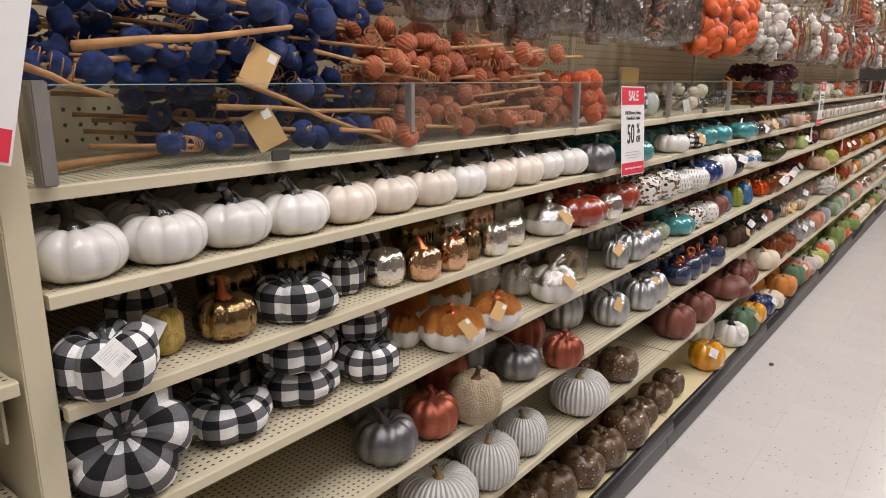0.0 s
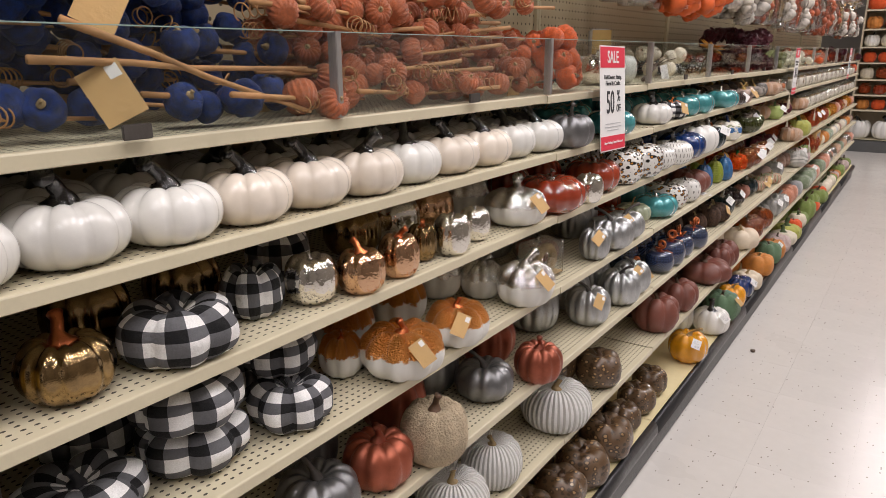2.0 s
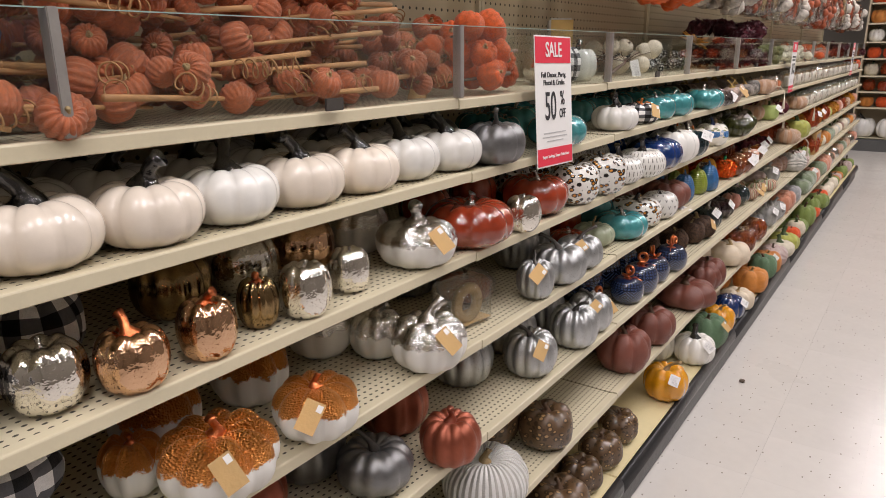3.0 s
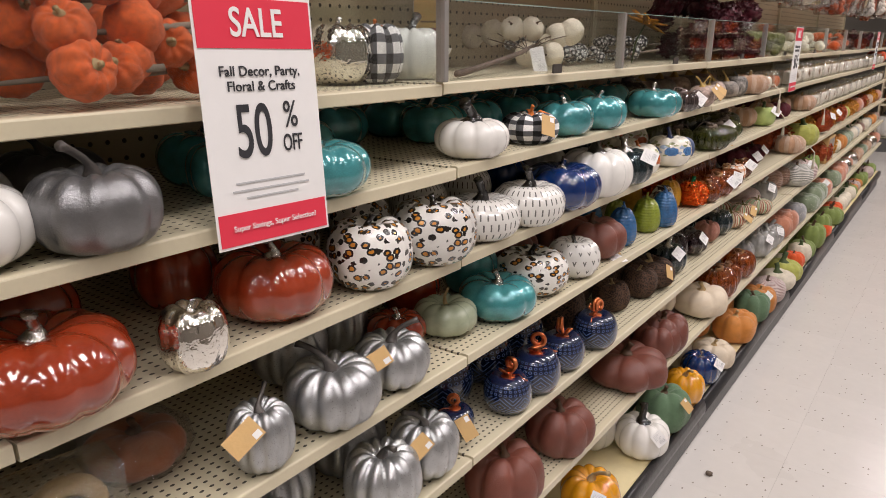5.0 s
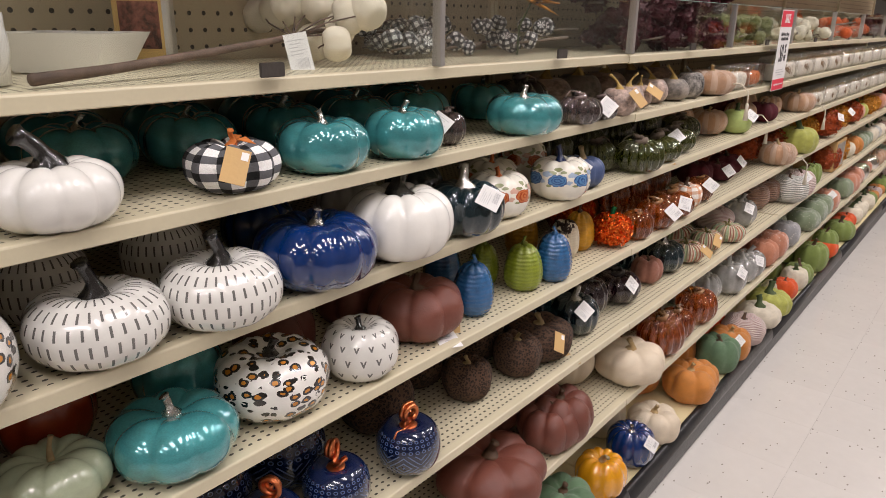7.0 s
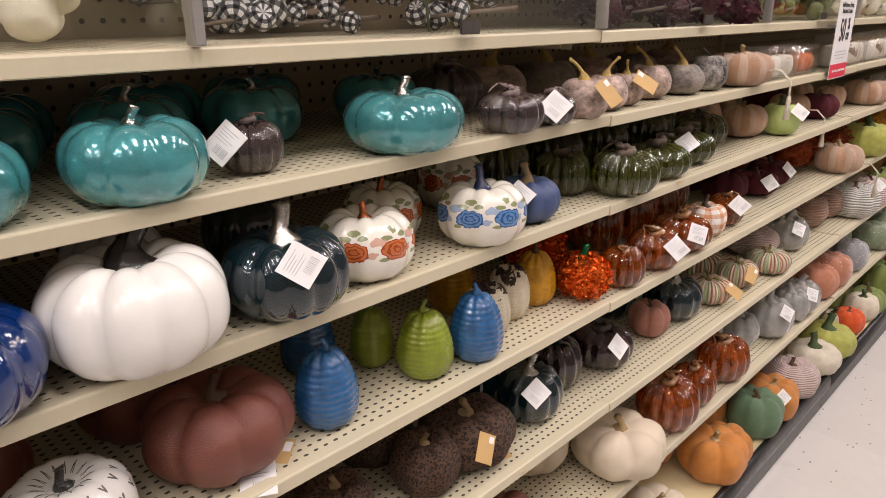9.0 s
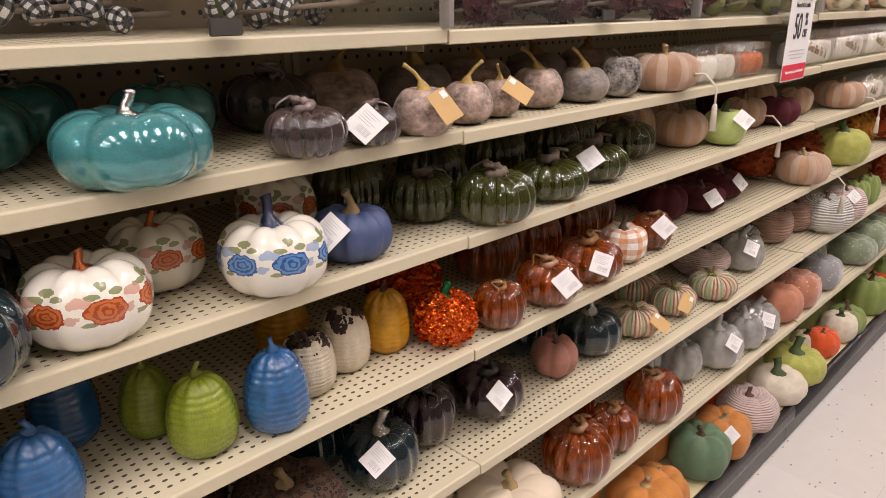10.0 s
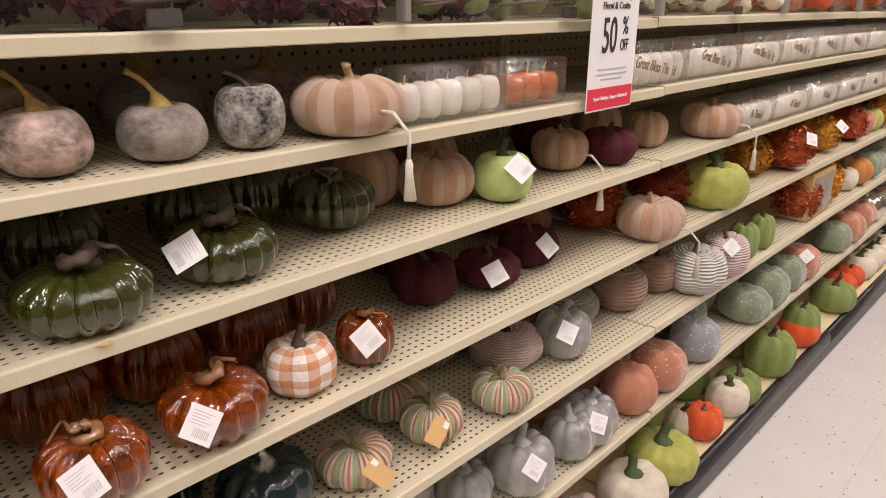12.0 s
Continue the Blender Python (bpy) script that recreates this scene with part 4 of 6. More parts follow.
pumpkin("plaid", 3, -0.067, -0.431, 0.143, 0.066)
pumpkin("plaid", 3, -0.073, -0.273, 0.140, 0.068)
pumpkin("plaid", 3, -0.038, -0.131, 0.118, 0.072)
pumpkin("copperdip", 3, -0.083, 0.025, 0.074, 0.075)
pumpkin("copperdip", 3, -0.003, 0.089, 0.141, 0.087, "tag")
pumpkin("copperdip", 3, 0.003, 0.248, 0.116, 0.081, "tag")
pumpkin("silverdip", 3, -0.093, 0.491, 0.093, 0.082)
pumpkin("silverdip", 3, 0.007, 0.506, 0.125, 0.092, "tag")
pumpkin("gunmetal", 4, -0.024, -0.102, 0.128, 0.093)
pumpkin("copper", 4, -0.016, 0.034, 0.118, 0.091)
pumpkin("beige", 4, 0.022, 0.146, 0.119, 0.112)
pumpkin("gunmetal", 4, -0.029, 0.400, 0.124, 0.080)
pumpkin("copper", 4, 0.032, 0.533, 0.105, 0.088)
pumpkin("whitestripe", 5, -0.001, 0.042, 0.173, 0.112)
pumpkin("whitestripe", 5, 0.010, 0.221, 0.143, 0.121)
pumpkin("whitestripe", 5, -0.005, 0.397, 0.129, 0.108)
pumpkin("whitestripe", 5, 0.003, 0.699, 0.172, 0.115)
pumpkin("honey", 5, 0.003, 0.972, 0.121, 0.105)
pumpkin("honey", 6, -0.033, 0.478, 0.114, 0.103)
pumpkin("honey", 6, -0.007, 0.583, 0.131, 0.117)
pumpkin("honey", 6, 0.013, 0.730, 0.125, 0.112)
pumpkin("honey", 6, 0.017, 0.861, 0.136, 0.122)
pumpkin("honey", 6, 0.018, 1.031, 0.145, 0.129)
pumpkin("honey", 6, 0.005, 1.198, 0.108, 0.097)
pumpkin("honey", 6, 0.002, 1.338, 0.116, 0.104)
pumpkin("honey", 6, -0.006, 1.495, 0.111, 0.101)
pumpkin("teal", 1, -0.121, 0.966, 0.076, 0.067)
pumpkin("teal", 1, -0.034, 1.049, 0.129, 0.067)
pumpkin("white", 1, -0.038, 1.399, 0.119, 0.065)
pumpkin("rust", 2, -0.048, 0.979, 0.142, 0.086)
pumpkin("mercury", 2, 0.007, 0.826, 0.070, 0.073)
pumpkin("leopard", 2, -0.022, 1.127, 0.116, 0.096)
pumpkin("leopard", 2, -0.018, 1.269, 0.129, 0.099)
pumpkin("dashes", 2, -0.031, 1.419, 0.134, 0.076)
pumpkin("dashes", 2, -0.014, 1.553, 0.133, 0.079)
pumpkin("bagged", 3, -0.122, 0.813, 0.111, 0.054)
pumpkin("silver", 3, -0.002, 0.906, 0.079, 0.084, "tag")
pumpkin("silver", 3, -0.011, 1.034, 0.128, 0.087)
pumpkin("silver", 3, -0.016, 1.162, 0.111, 0.078, "tag")
pumpkin("sage", 3, -0.065, 1.363, 0.111, 0.061)
pumpkin("rust", 3, -0.096, 1.266, 0.098, 0.059)
pumpkin("teal", 3, -0.034, 1.485, 0.142, 0.074)
pumpkin("leopard", 3, -0.048, 1.637, 0.147, 0.089)
pumpkin("vmarks", 3, -0.022, 1.776, 0.110, 0.085)
pumpkin("silver", 4, -0.016, 0.918, 0.117, 0.103, "tag")
pumpkin("silver", 4, -0.000, 1.117, 0.116, 0.103)
pumpkin("silver", 4, -0.007, 1.228, 0.111, 0.100, "tag")
pumpkin("navytex", 4, -0.034, 1.350, 0.072, 0.058, "tag")
pumpkin("navytex", 4, -0.002, 1.479, 0.095, 0.084)
pumpkin("navytex", 4, 0.001, 1.580, 0.104, 0.098)
pumpkin("navytex", 4, -0.002, 1.702, 0.100, 0.089)
pumpkin("navytex", 4, 0.007, 1.848, 0.105, 0.092)
pumpkin("leather", 5, 0.003, 1.466, 0.146, 0.128)
pumpkin("leather", 5, 0.003, 1.702, 0.142, 0.115)
pumpkin("leather", 5, -0.006, 2.101, 0.207, 0.094)
pumpkin("leather", 5, 0.002, 2.309, 0.125, 0.102)
pumpkin("leather", 5, 0.003, 2.353, 0.139, 0.118)
pumpkin("yellow", 6, 0.028, 1.843, 0.144, 0.121, "tag")
pumpkin("white", 6, 0.028, 2.187, 0.149, 0.111, "tag")
pumpkin("greenfelt", 6, 0.027, 2.355, 0.158, 0.139, "tag")
pumpkin("yellow", 6, 0.028, 2.551, 0.126, 0.111)
pumpkin("cobalt", 6, 0.028, 2.724, 0.127, 0.110, "tag")
pumpkin("creamleather", 6, 0.028, 2.877, 0.145, 0.095)
pumpkin("plaidmini", 1, -0.043, 1.600, 0.106, 0.059, "tag")
pumpkin("teal", 1, -0.047, 1.742, 0.119, 0.070)
pumpkin("teal", 1, -0.035, 1.886, 0.116, 0.072)
pumpkin("teal", 1, -0.028, 2.196, 0.135, 0.071)
pumpkin("smoke", 1, -0.057, 2.011, 0.063, 0.052, "tag")
pumpkin("smoke", 1, -0.014, 2.374, 0.086, 0.053)
pumpkin("smoke", 1, -0.013, 2.462, 0.068, 0.044, "tag")
pumpkin("taupe", 1, -0.017, 2.549, 0.077, 0.060, "tag")
pumpkin("cobalt", 2, -0.027, 1.706, 0.157, 0.092)
pumpkin("white", 2, -0.022, 1.862, 0.155, 0.104)
pumpkin("tealglass", 2, -0.018, 2.015, 0.127, 0.086, "tag")
pumpkin("floralorange", 2, -0.036, 2.136, 0.112, 0.082)
pumpkin("floralorange", 2, -0.121, 2.236, 0.104, 0.080)
pumpkin("floralblue", 2, -0.020, 2.325, 0.116, 0.083)
pumpkin("bluematte", 2, -0.039, 2.446, 0.097, 0.065, "tag")
pumpkin("leather", 3, -0.055, 1.938, 0.146, 0.094)
pumpkin("gourdblue", 3, -0.032, 2.064, 0.076, 0.095)
pumpkin("gourdgreen", 3, -0.031, 2.225, 0.078, 0.090)
pumpkin("gourdgreen", 3, -0.104, 2.194, 0.062, 0.082)
pumpkin("gourdblue", 3, -0.012, 2.307, 0.077, 0.096)
pumpkin("cow", 3, -0.050, 2.375, 0.069, 0.082)
pumpkin("cow", 3, -0.066, 2.445, 0.066, 0.088)
pumpkin("gourdyellow", 3, -0.070, 2.518, 0.070, 0.088)
pumpkin("tinsel", 3, -0.023, 2.589, 0.091, 0.074)
pumpkin("fuzzy", 4, -0.055, 2.083, 0.095, 0.081)
pumpkin("fuzzy", 4, -0.035, 2.225, 0.098, 0.085)
pumpkin("fuzzy", 4, -0.046, 2.324, 0.147, 0.084, "tag")
pumpkin("tealglass", 4, -0.043, 2.479, 0.107, 0.090, "tag")
pumpkin("purple", 4, -0.074, 2.589, 0.103, 0.095)
pumpkin("purple", 4, -0.055, 2.723, 0.115, 0.077, "tag")
pumpkin("pinkvelvet", 4, -0.051, 2.900, 0.083, 0.073)
pumpkin("creamleather", 5, 0.005, 2.714, 0.175, 0.096)
pumpkin("amber", 5, 0.005, 2.911, 0.128, 0.109)
pumpkin("amber", 5, 0.003, 3.037, 0.099, 0.088)
pumpkin("amber", 5, 0.003, 3.194, 0.122, 0.105)
pumpkin("orangefelt", 6, 0.026, 3.159, 0.160, 0.124)
pumpkin("orangefelt", 6, 0.029, 3.219, 0.128, 0.110)
pumpkin("orangefelt", 6, 0.030, 3.535, 0.143, 0.122, "tag")
pumpkin("greenfelt", 6, 0.028, 3.414, 0.144, 0.128)
pumpkin("pinkstripe", 6, 0.028, 3.698, 0.154, 0.111)
pumpkin("redorange", 6, -0.100, 3.699, 0.120, 0.106)
pumpkin("whitevelvet", 6, 0.027, 3.905, 0.158, 0.088)
pumpkin("limevelvet", 6, 0.023, 4.054, 0.170, 0.100)
pumpkin("taupe", 1, -0.043, 2.654, 0.072, 0.057)
pumpkin("taupe", 1, -0.051, 2.729, 0.061, 0.054, "tag")
pumpkin("taupe", 1, -0.069, 2.840, 0.083, 0.062)
pumpkin("greyvelvet", 1, -0.057, 2.947, 0.086, 0.057)
pumpkin("cowgrey", 1, -0.047, 3.041, 0.072, 0.069)
pumpkin("peach", 1, -0.036, 3.168, 0.133, 0.070, "tassel")
pumpkin("olive", 2, -0.095, 2.617, 0.097, 0.069)
pumpkin("olive", 2, -0.014, 2.684, 0.112, 0.073)
pumpkin("olive", 2, -0.062, 2.999, 0.121, 0.061, "tag")
pumpkin("olive", 2, -0.120, 3.199, 0.116, 0.071)
pumpkin("peach", 2, -0.100, 3.383, 0.116, 0.077)
pumpkin("lime", 2, -0.038, 3.469, 0.090, 0.075, "tag")
pumpkin("peach", 2, -0.100, 3.712, 0.104, 0.074, "tassel")
pumpkin("burgundy", 2, -0.059, 3.819, 0.106, 0.069)
pumpkin("peach", 2, -0.086, 4.016, 0.085, 0.075)
pumpkin("peach", 2, -0.041, 4.234, 0.136, 0.078, "tassel")
pumpkin("amber", 3, -0.006, 2.689, 0.078, 0.068)
pumpkin("amber", 3, -0.011, 2.814, 0.101, 0.069, "tag")
pumpkin("amber", 3, -0.024, 2.949, 0.117, 0.067, "tag")
pumpkin("gingham", 3, -0.030, 3.070, 0.089, 0.067)
pumpkin("amber", 3, -0.028, 3.174, 0.078, 0.069, "tag")
pumpkin("burgundy", 3, -0.116, 3.370, 0.110, 0.079)
pumpkin("burgundy", 3, -0.086, 3.496, 0.112, 0.059, "tag")
pumpkin("burgundy", 3, -0.101, 3.630, 0.111, 0.068, "tag")
pumpkin("pinkvelvet", 3, -0.208, 3.788, 0.077, 0.054)
pumpkin("leafy", 3, -0.127, 3.890, 0.133, 0.101)
pumpkin("leafy", 3, -0.118, 4.185, 0.162, 0.093)
pumpkin("peach", 3, -0.011, 3.926, 0.138, 0.083, "tassel")
pumpkin("limevelvet", 3, -0.018, 4.244, 0.152, 0.105)
pumpkin("leafygold", 3, -0.083, 4.622, 0.121, 0.106)
pumpkin("leafy", 3, -0.027, 4.770, 0.139, 0.124, "tag")
pumpkin("leafygold", 3, -0.046, 5.117, 0.127, 0.112, "tag")
pumpkin("leafy", 3, -0.038, 5.407, 0.125, 0.110)
pumpkin("tealglass", 4, -0.062, 3.024, 0.125, 0.089)
pumpkin("knit", 4, -0.038, 3.154, 0.108, 0.060, "tag")
pumpkin("knit", 4, -0.130, 3.304, 0.126, 0.066)
pumpkin("knit", 4, -0.031, 3.302, 0.100, 0.064, "tag")
pumpkin("knit", 4, -0.007, 3.447, 0.106, 0.060)
pumpkin("pinkstripe", 4, -0.100, 3.569, 0.139, 0.077)
pumpkin("clearglass", 4, -0.039, 3.673, 0.107, 0.094, "tag")
pumpkin("sagestripe", 4, -0.118, 3.797, 0.137, 0.076)
pumpkin("pinkrib", 4, -0.076, 3.945, 0.117, 0.101)
pumpkin("pinkrib", 4, -0.069, 4.096, 0.109, 0.096)
pumpkin("greystripe", 4, 0.001, 4.156, 0.145, 0.110)
pumpkin("pinkstripe", 4, 0.004, 4.309, 0.127, 0.108, "tag")
pumpkin("limefelt", 4, -0.001, 4.575, 0.073, 0.098)
pumpkin("limefelt", 4, -0.001, 4.451, 0.078, 0.102)
pumpkin("leafy", 4, -0.032, 4.943, 0.146, 0.128)
pumpkin("leafygold", 4, -0.050, 5.232, 0.148, 0.134)
pumpkin("clearglass", 5, -0.038, 3.389, 0.104, 0.093)
pumpkin("clearglass", 5, -0.004, 3.509, 0.122, 0.108, "tag")
pumpkin("clearglass", 5, 0.003, 3.653, 0.104, 0.092)
pumpkin("clearglass", 5, 0.003, 3.725, 0.114, 0.099, "tag")
pumpkin("salmon", 5, 0.003, 3.884, 0.119, 0.103)
pumpkin("salmondot", 5, 0.003, 4.018, 0.124, 0.108)
pumpkin("greydot", 5, 0.003, 4.209, 0.121, 0.107)
pumpkin("sagedot", 5, 0.003, 4.528, 0.140, 0.097)
pumpkin("sagedot", 5, 0.003, 4.665, 0.137, 0.120)
pumpkin("sagedot", 5, 0.003, 4.838, 0.121, 0.107)
pumpkin("salmondot", 5, 0.003, 4.970, 0.127, 0.112, "tag")
pumpkin("sagedot", 5, 0.003, 5.335, 0.120, 0.107)
pumpkin("salmondot", 5, 0.003, 5.483, 0.130, 0.115)
pumpkin("redorange", 6, 0.028, 4.275, 0.105, 0.092)
pumpkin("whitevelvet", 6, -0.016, 4.257, 0.083, 0.075)
pumpkin("whitevelvet", 6, 0.028, 4.436, 0.113, 0.098)
pumpkin("limefelt", 6, 0.028, 4.512, 0.125, 0.098)
pumpkin("limefelt", 6, 0.028, 4.750, 0.145, 0.145)
pumpkin("limefelt", 6, 0.028, 4.759, 0.116, 0.104)
pumpkin("redorange", 6, 0.028, 5.025, 0.131, 0.100)
pumpkin("limefelt", 6, 0.028, 5.034, 0.119, 0.145)
pumpkin("limefelt", 6, 0.028, 5.411, 0.150, 0.113)
pumpkin("olive", 2, -0.039, 2.841, 0.122, 0.060)
# the row of white pumpkins and the rows behind the front ones
for k in range(12):
    pumpkin("ivorywhite" if k in (4, 5, 6, 8, 9) else "white", 1, -0.058 + 0.006 * math.sin(k * 2.3), -0.635 + 0.117 * k, 0.121 + 0.005 * math.sin(k * 4.1), 0.072)
    pumpkin("white", 1, -0.175 + 0.01 * math.sin(k * 1.7), -0.60 + 0.117 * k, 0.12, 0.072)
    if k % 2 == 0:
        pumpkin("white", 1, -0.295, -0.58 + 0.117 * k, 0.12, 0.072)
for y, n in ((0.80, "gunmetal"), (1.00, "teal"), (1.16, "teal"), (1.50, "teal"), (1.64, "teal"), (1.80, "teal"), (1.95, "teal"), (2.10, "teal"), (2.30, "teal"), (2.44, "smoke"), (2.55, "taupe"), (2.70, "greyvelvet"), (2.84, "taupe"), (3.00, "greyvelvet"), (3.16, "taupe")):
    pumpkin(n, 1, -0.20, y, 0.12, 0.072)
for y in (1.35, 1.52, 1.68, 1.84, 2.02, 2.17):
    pumpkin("teal", 1, -0.315, y, 0.13, 0.075)
BEHIND = (
    (2, -0.22, ("plaid", -0.50), ("gold", -0.34), ("gold", -0.20), ("plaid", -0.02), ("gold", 0.16), ("mercury", 0.28), ("rosemercury", 0.40), ("silverdip", 0.54), ("rust", 0.74), ("rust", 0.92), ("leopard", 1.10), ("leopard", 1.26), ("dashes", 1.42), ("dashes", 1.57), ("cobalt", 1.72), ("white", 1.90), ("tealglass", 2.06), ("floralorange", 2.42), ("olive", 2.54), ("olive", 2.70), ("olive", 2.86), ("olive", 3.02), ("olive", 3.12), ("peach", 3.30), ("peach", 3.46), ("burgundy", 3.78), ("peach", 3.95)),
    (3, -0.20, ("plaid", -0.54), ("plaid", -0.36), ("plaid", -0.12), ("copperdip", 0.10), ("copperdip", 0.26), ("silverdip", 0.44), ("silver", 0.78), ("silver", 1.08), ("silver", 1.20), ("rust", 1.40), ("teal", 1.56), ("leather", 1.72), ("leather", 1.90), ("gourdblue", 2.12), ("gourdyellow", 2.40), ("tinsel", 2.62), ("amber", 2.70), ("amber", 2.82), ("amber", 2.94), ("amber", 3.06), ("amber", 3.17), ("burgundy", 3.22), ("burgundy", 3.42), ("leafy", 3.70), ("leafy", 3.95)),
    (4, -0.17, ("gunmetal", -0.02), ("copper", 0.20), ("gunmetal", 0.36), ("copper", 0.56), ("silver", 0.80), ("silver", 1.00), ("silver", 1.16), ("navytex", 1.42), ("navytex", 1.56), ("navytex", 1.70), ("fuzzy", 1.90), ("fuzzy", 2.06), ("fuzzy", 2.22), ("tealglass", 2.42), ("purple", 2.60), ("purple", 2.76), ("tealglass", 2.92), ("knit", 3.08), ("knit", 3.21), ("knit", 3.34), ("knit", 3.47), ("pinkrib", 3.64), ("pinkrib", 3.84)),
    (5, -0.14, ("whitestripe", 0.10), ("whitestripe", 0.30), ("honey", 0.90), ("leather", 1.56), ("leather", 1.76), ("leather", 2.06), ("leather", 2.30), ("creamleather", 2.60), ("amber", 2.80), ("amber", 3.02), ("clearglass", 3.30), ("clearglass", 3.50), ("salmon", 3.72), ("salmondot", 3.92), ("sagedot", 4.30), ("sagedot", 4.50)),
    (6, -0.13, ("honey", 0.62), ("honey", 0.80), ("honey", 0.98), ("honey", 1.16), ("white", 2.14), ("greenfelt", 2.36), ("creamleather", 2.80), ("orangefelt", 3.10), ("orangefelt", 3.36), ("whitevelvet", 3.70), ("limefelt", 4.20), ("limefelt", 4.44), ("limefelt", 4.80)),
)
for shelf, x, *row in BEHIND:
    high = (0, 0.08, 0.09, 0.10, 0.115, 0.125, 0.13)[shelf]
    for n, y in row:
        wide = high * (0.75 if "gourd" in n else 1.15)
        for step in (0.05, 0.02, 0.0, -0.04, -0.08):
            near = [math.hypot(x + step - a, y - b) > 0.47 * (wide + w) for k, a, b, w in PLACED if k == shelf]
            if all(near) and x + step - wide * 0.55 > BACK + 0.015:
                pumpkin(n, shelf, x + step, y, wide, high)
                break
# upper pumpkins of the plaid stacks
for x, y, w in ((-0.060, -0.285, 0.138), (-0.075, -0.115, 0.108)):
    pumpkin("plaid", 3, x, y, w, 0.068, lift=0.068)
# the far end of the run
FAR = (("leafy", "leafygold", "limevelvet", "peach", "salmondot"), ("greystripe", "sagedot", "pinkrib", "orangefelt", "whitevelvet"), ("salmondot", "sagedot", "limefelt", "mercury", "peach"), ("limefelt", "redorange", "pinkstripe", "whitevelvet", "orangefelt"))
for s in range(3, 7):
    y = 5.45
    while y < 7.7:
        w = DICE.uniform(0.10, 0.15)
        pumpkin(DICE.choice(FAR[s - 3]), s, FRONT[s] - 0.075, y, w, w * 0.75)
        y += w + DICE.uniform(0.0, 0.02)
pumpkin("redorange", 1, -0.08, 7.5, 0.14, 0.1)
pumpkin("redorange", 1, -0.08, 7.64, 0.13, 0.1)


# ---- clear boxes with small candles and lettered fronts ----
def text_mesh(words, size, bold, depth=0.0004):
    curve = bpy.data.curves.new("words", "FONT")
    curve.body, curve.size, curve.extrude, curve.offset = words, size, depth, bold * size
    curve.align_x, curve.align_y = "CENTER", "CENTER"
    ob = bpy.data.objects.new("words", curve)
    scene.collection.objects.link(ob)
    data = bpy.data.meshes.new_from_object(ob.evaluated_get(bpy.context.evaluated_depsgraph_get()))
    bpy.data.objects.remove(ob)
    bpy.data.curves.remove(curve)
    return data


def writing(name, words, size, material, parent, m, bold=0.0):
    data = text_mesh(words, size, bold)
    data.materials.clear()
    data.materials.append(material)
    ob = part(name, None, None, parent, data=data)
    ob.matrix_basis = m
    return ob


FACE = pose(0, 0, 0, 90, 0, 90)
M_GOLDINK = surface("brown_gold_ink", (0.22, 0.13, 0.06), 0.4, metal=0.3)
M_WAX = surface("ivory_wax", (0.84, 0.79, 0.71), 0.5, vary=0.05)


def candle_box(shelf, y, words, fill, length=0.26, high=0.082):
    thing = tagged(new("candle_box"), "clear plastic box of small white candles with lettered front", "box", "clear boxes on the shelves")
    thing.location = (FRONT[shelf] - 0.042, y, SHELF[shelf])
    bm = box(bmesh.new(), -0.035, 0.035, -length / 2, length / 2, 0.0, high, 0.003)
    part("box_shell", bm, M_ACRYL, thing, "clear plastic shell")
    n = max(2, round(length / 0.043))
    for k in range(n):
        c = skin(0, 0.0, 0.40, 0.04, around=20, up=10) if fill is M_WAX else skin(8, 0.06, around=24, up=10)
        b = part("candle", c, fill, thing)
        b.location, b.scale = (0.004, -length / 2 + length * (k + 0.5) / n, 0.003), (0.052, length / n * 0.93, high * 0.70)
        w = part("wick", tube(bmesh.new(), [(0.004, 0, high * 0.64), (0.005, 0.001, high * 0.78), (0.007, 0.001, high * 0.86)], 0.0016, 6), M_GOLDWICK, thing)
        w.location = (0, -length / 2 + length * (k + 0.5) / n, 0)
    if words:
        writing("lettering", words, 0.027, M_GOLDINK, thing, pose(0.0358, 0, high * 0.42) @ FACE @ Matrix(((1, 0.3, 0, 0), (0, 1, 0, 0), (0, 0, 1, 0), (0, 0, 0, 1))), 0.004)
    return thing


M_GOLDWICK = surface("gold_wick", (0.65, 0.42, 0.14), 0.3, metal=0.8)
for k in range(14):
    candle_box(1, 3.885 + 0.266 * k, "Great Bless Thankful" if k < 6 else "", M_WAX)
for k in range(12):
    candle_box(2, 4.40 + 0.272 * k, "Be Thankful" if k < 5 else "", M_WAX)
candle_box(1, 3.34, "", M_WAX, 0.20, 0.07)
candle_box(1, 3.52, "", surface("orange_wax", (0.60, 0.16, 0.04), 0.5), 0.13, 0.07)
gift_box = tagged(new("cardboard_box"), "brown cardboard box with a picture panel on a shelf", "box")
gift_box.location = (0, 5.02, SHELF[4])
part("carton", box(bmesh.new(), -0.16, 0.02, -0.11, 0.11, 0.0, 0.15, 0.002), M_KRAFT, gift_box, smooth=False)
part("picture_panel", box(bmesh.new(), 0.0205, 0.022, -0.09, 0.09, 0.015, 0.135), surface("grey_picture", (0.30, 0.27, 0.24), 0.4, vary=0.5, scale=18), gift_box, smooth=False)


wreath_box = tagged(new("gift_box"), "small clear plastic box with a round wooden ring inside", "box")
wreath_box.matrix_world = pose(-0.051, 0.696, SHELF[3], 0, 0, -8)
part("box_shell", box(bmesh.new(), -0.03, 0.03, -0.055, 0.055, 0.0, 0.085, 0.003), M_ACRYL, wreath_box, "clear plastic shell")
ring = [(0.012, 0.030 * math.cos(a), 0.042 + 0.030 * math.sin(a)) for a in (2 * math.pi * k / 24 for k in range(25))]
part("wooden_ring", tube(bmesh.new(), ring, 0.011, 10), M_TANSTEM, wreath_box)
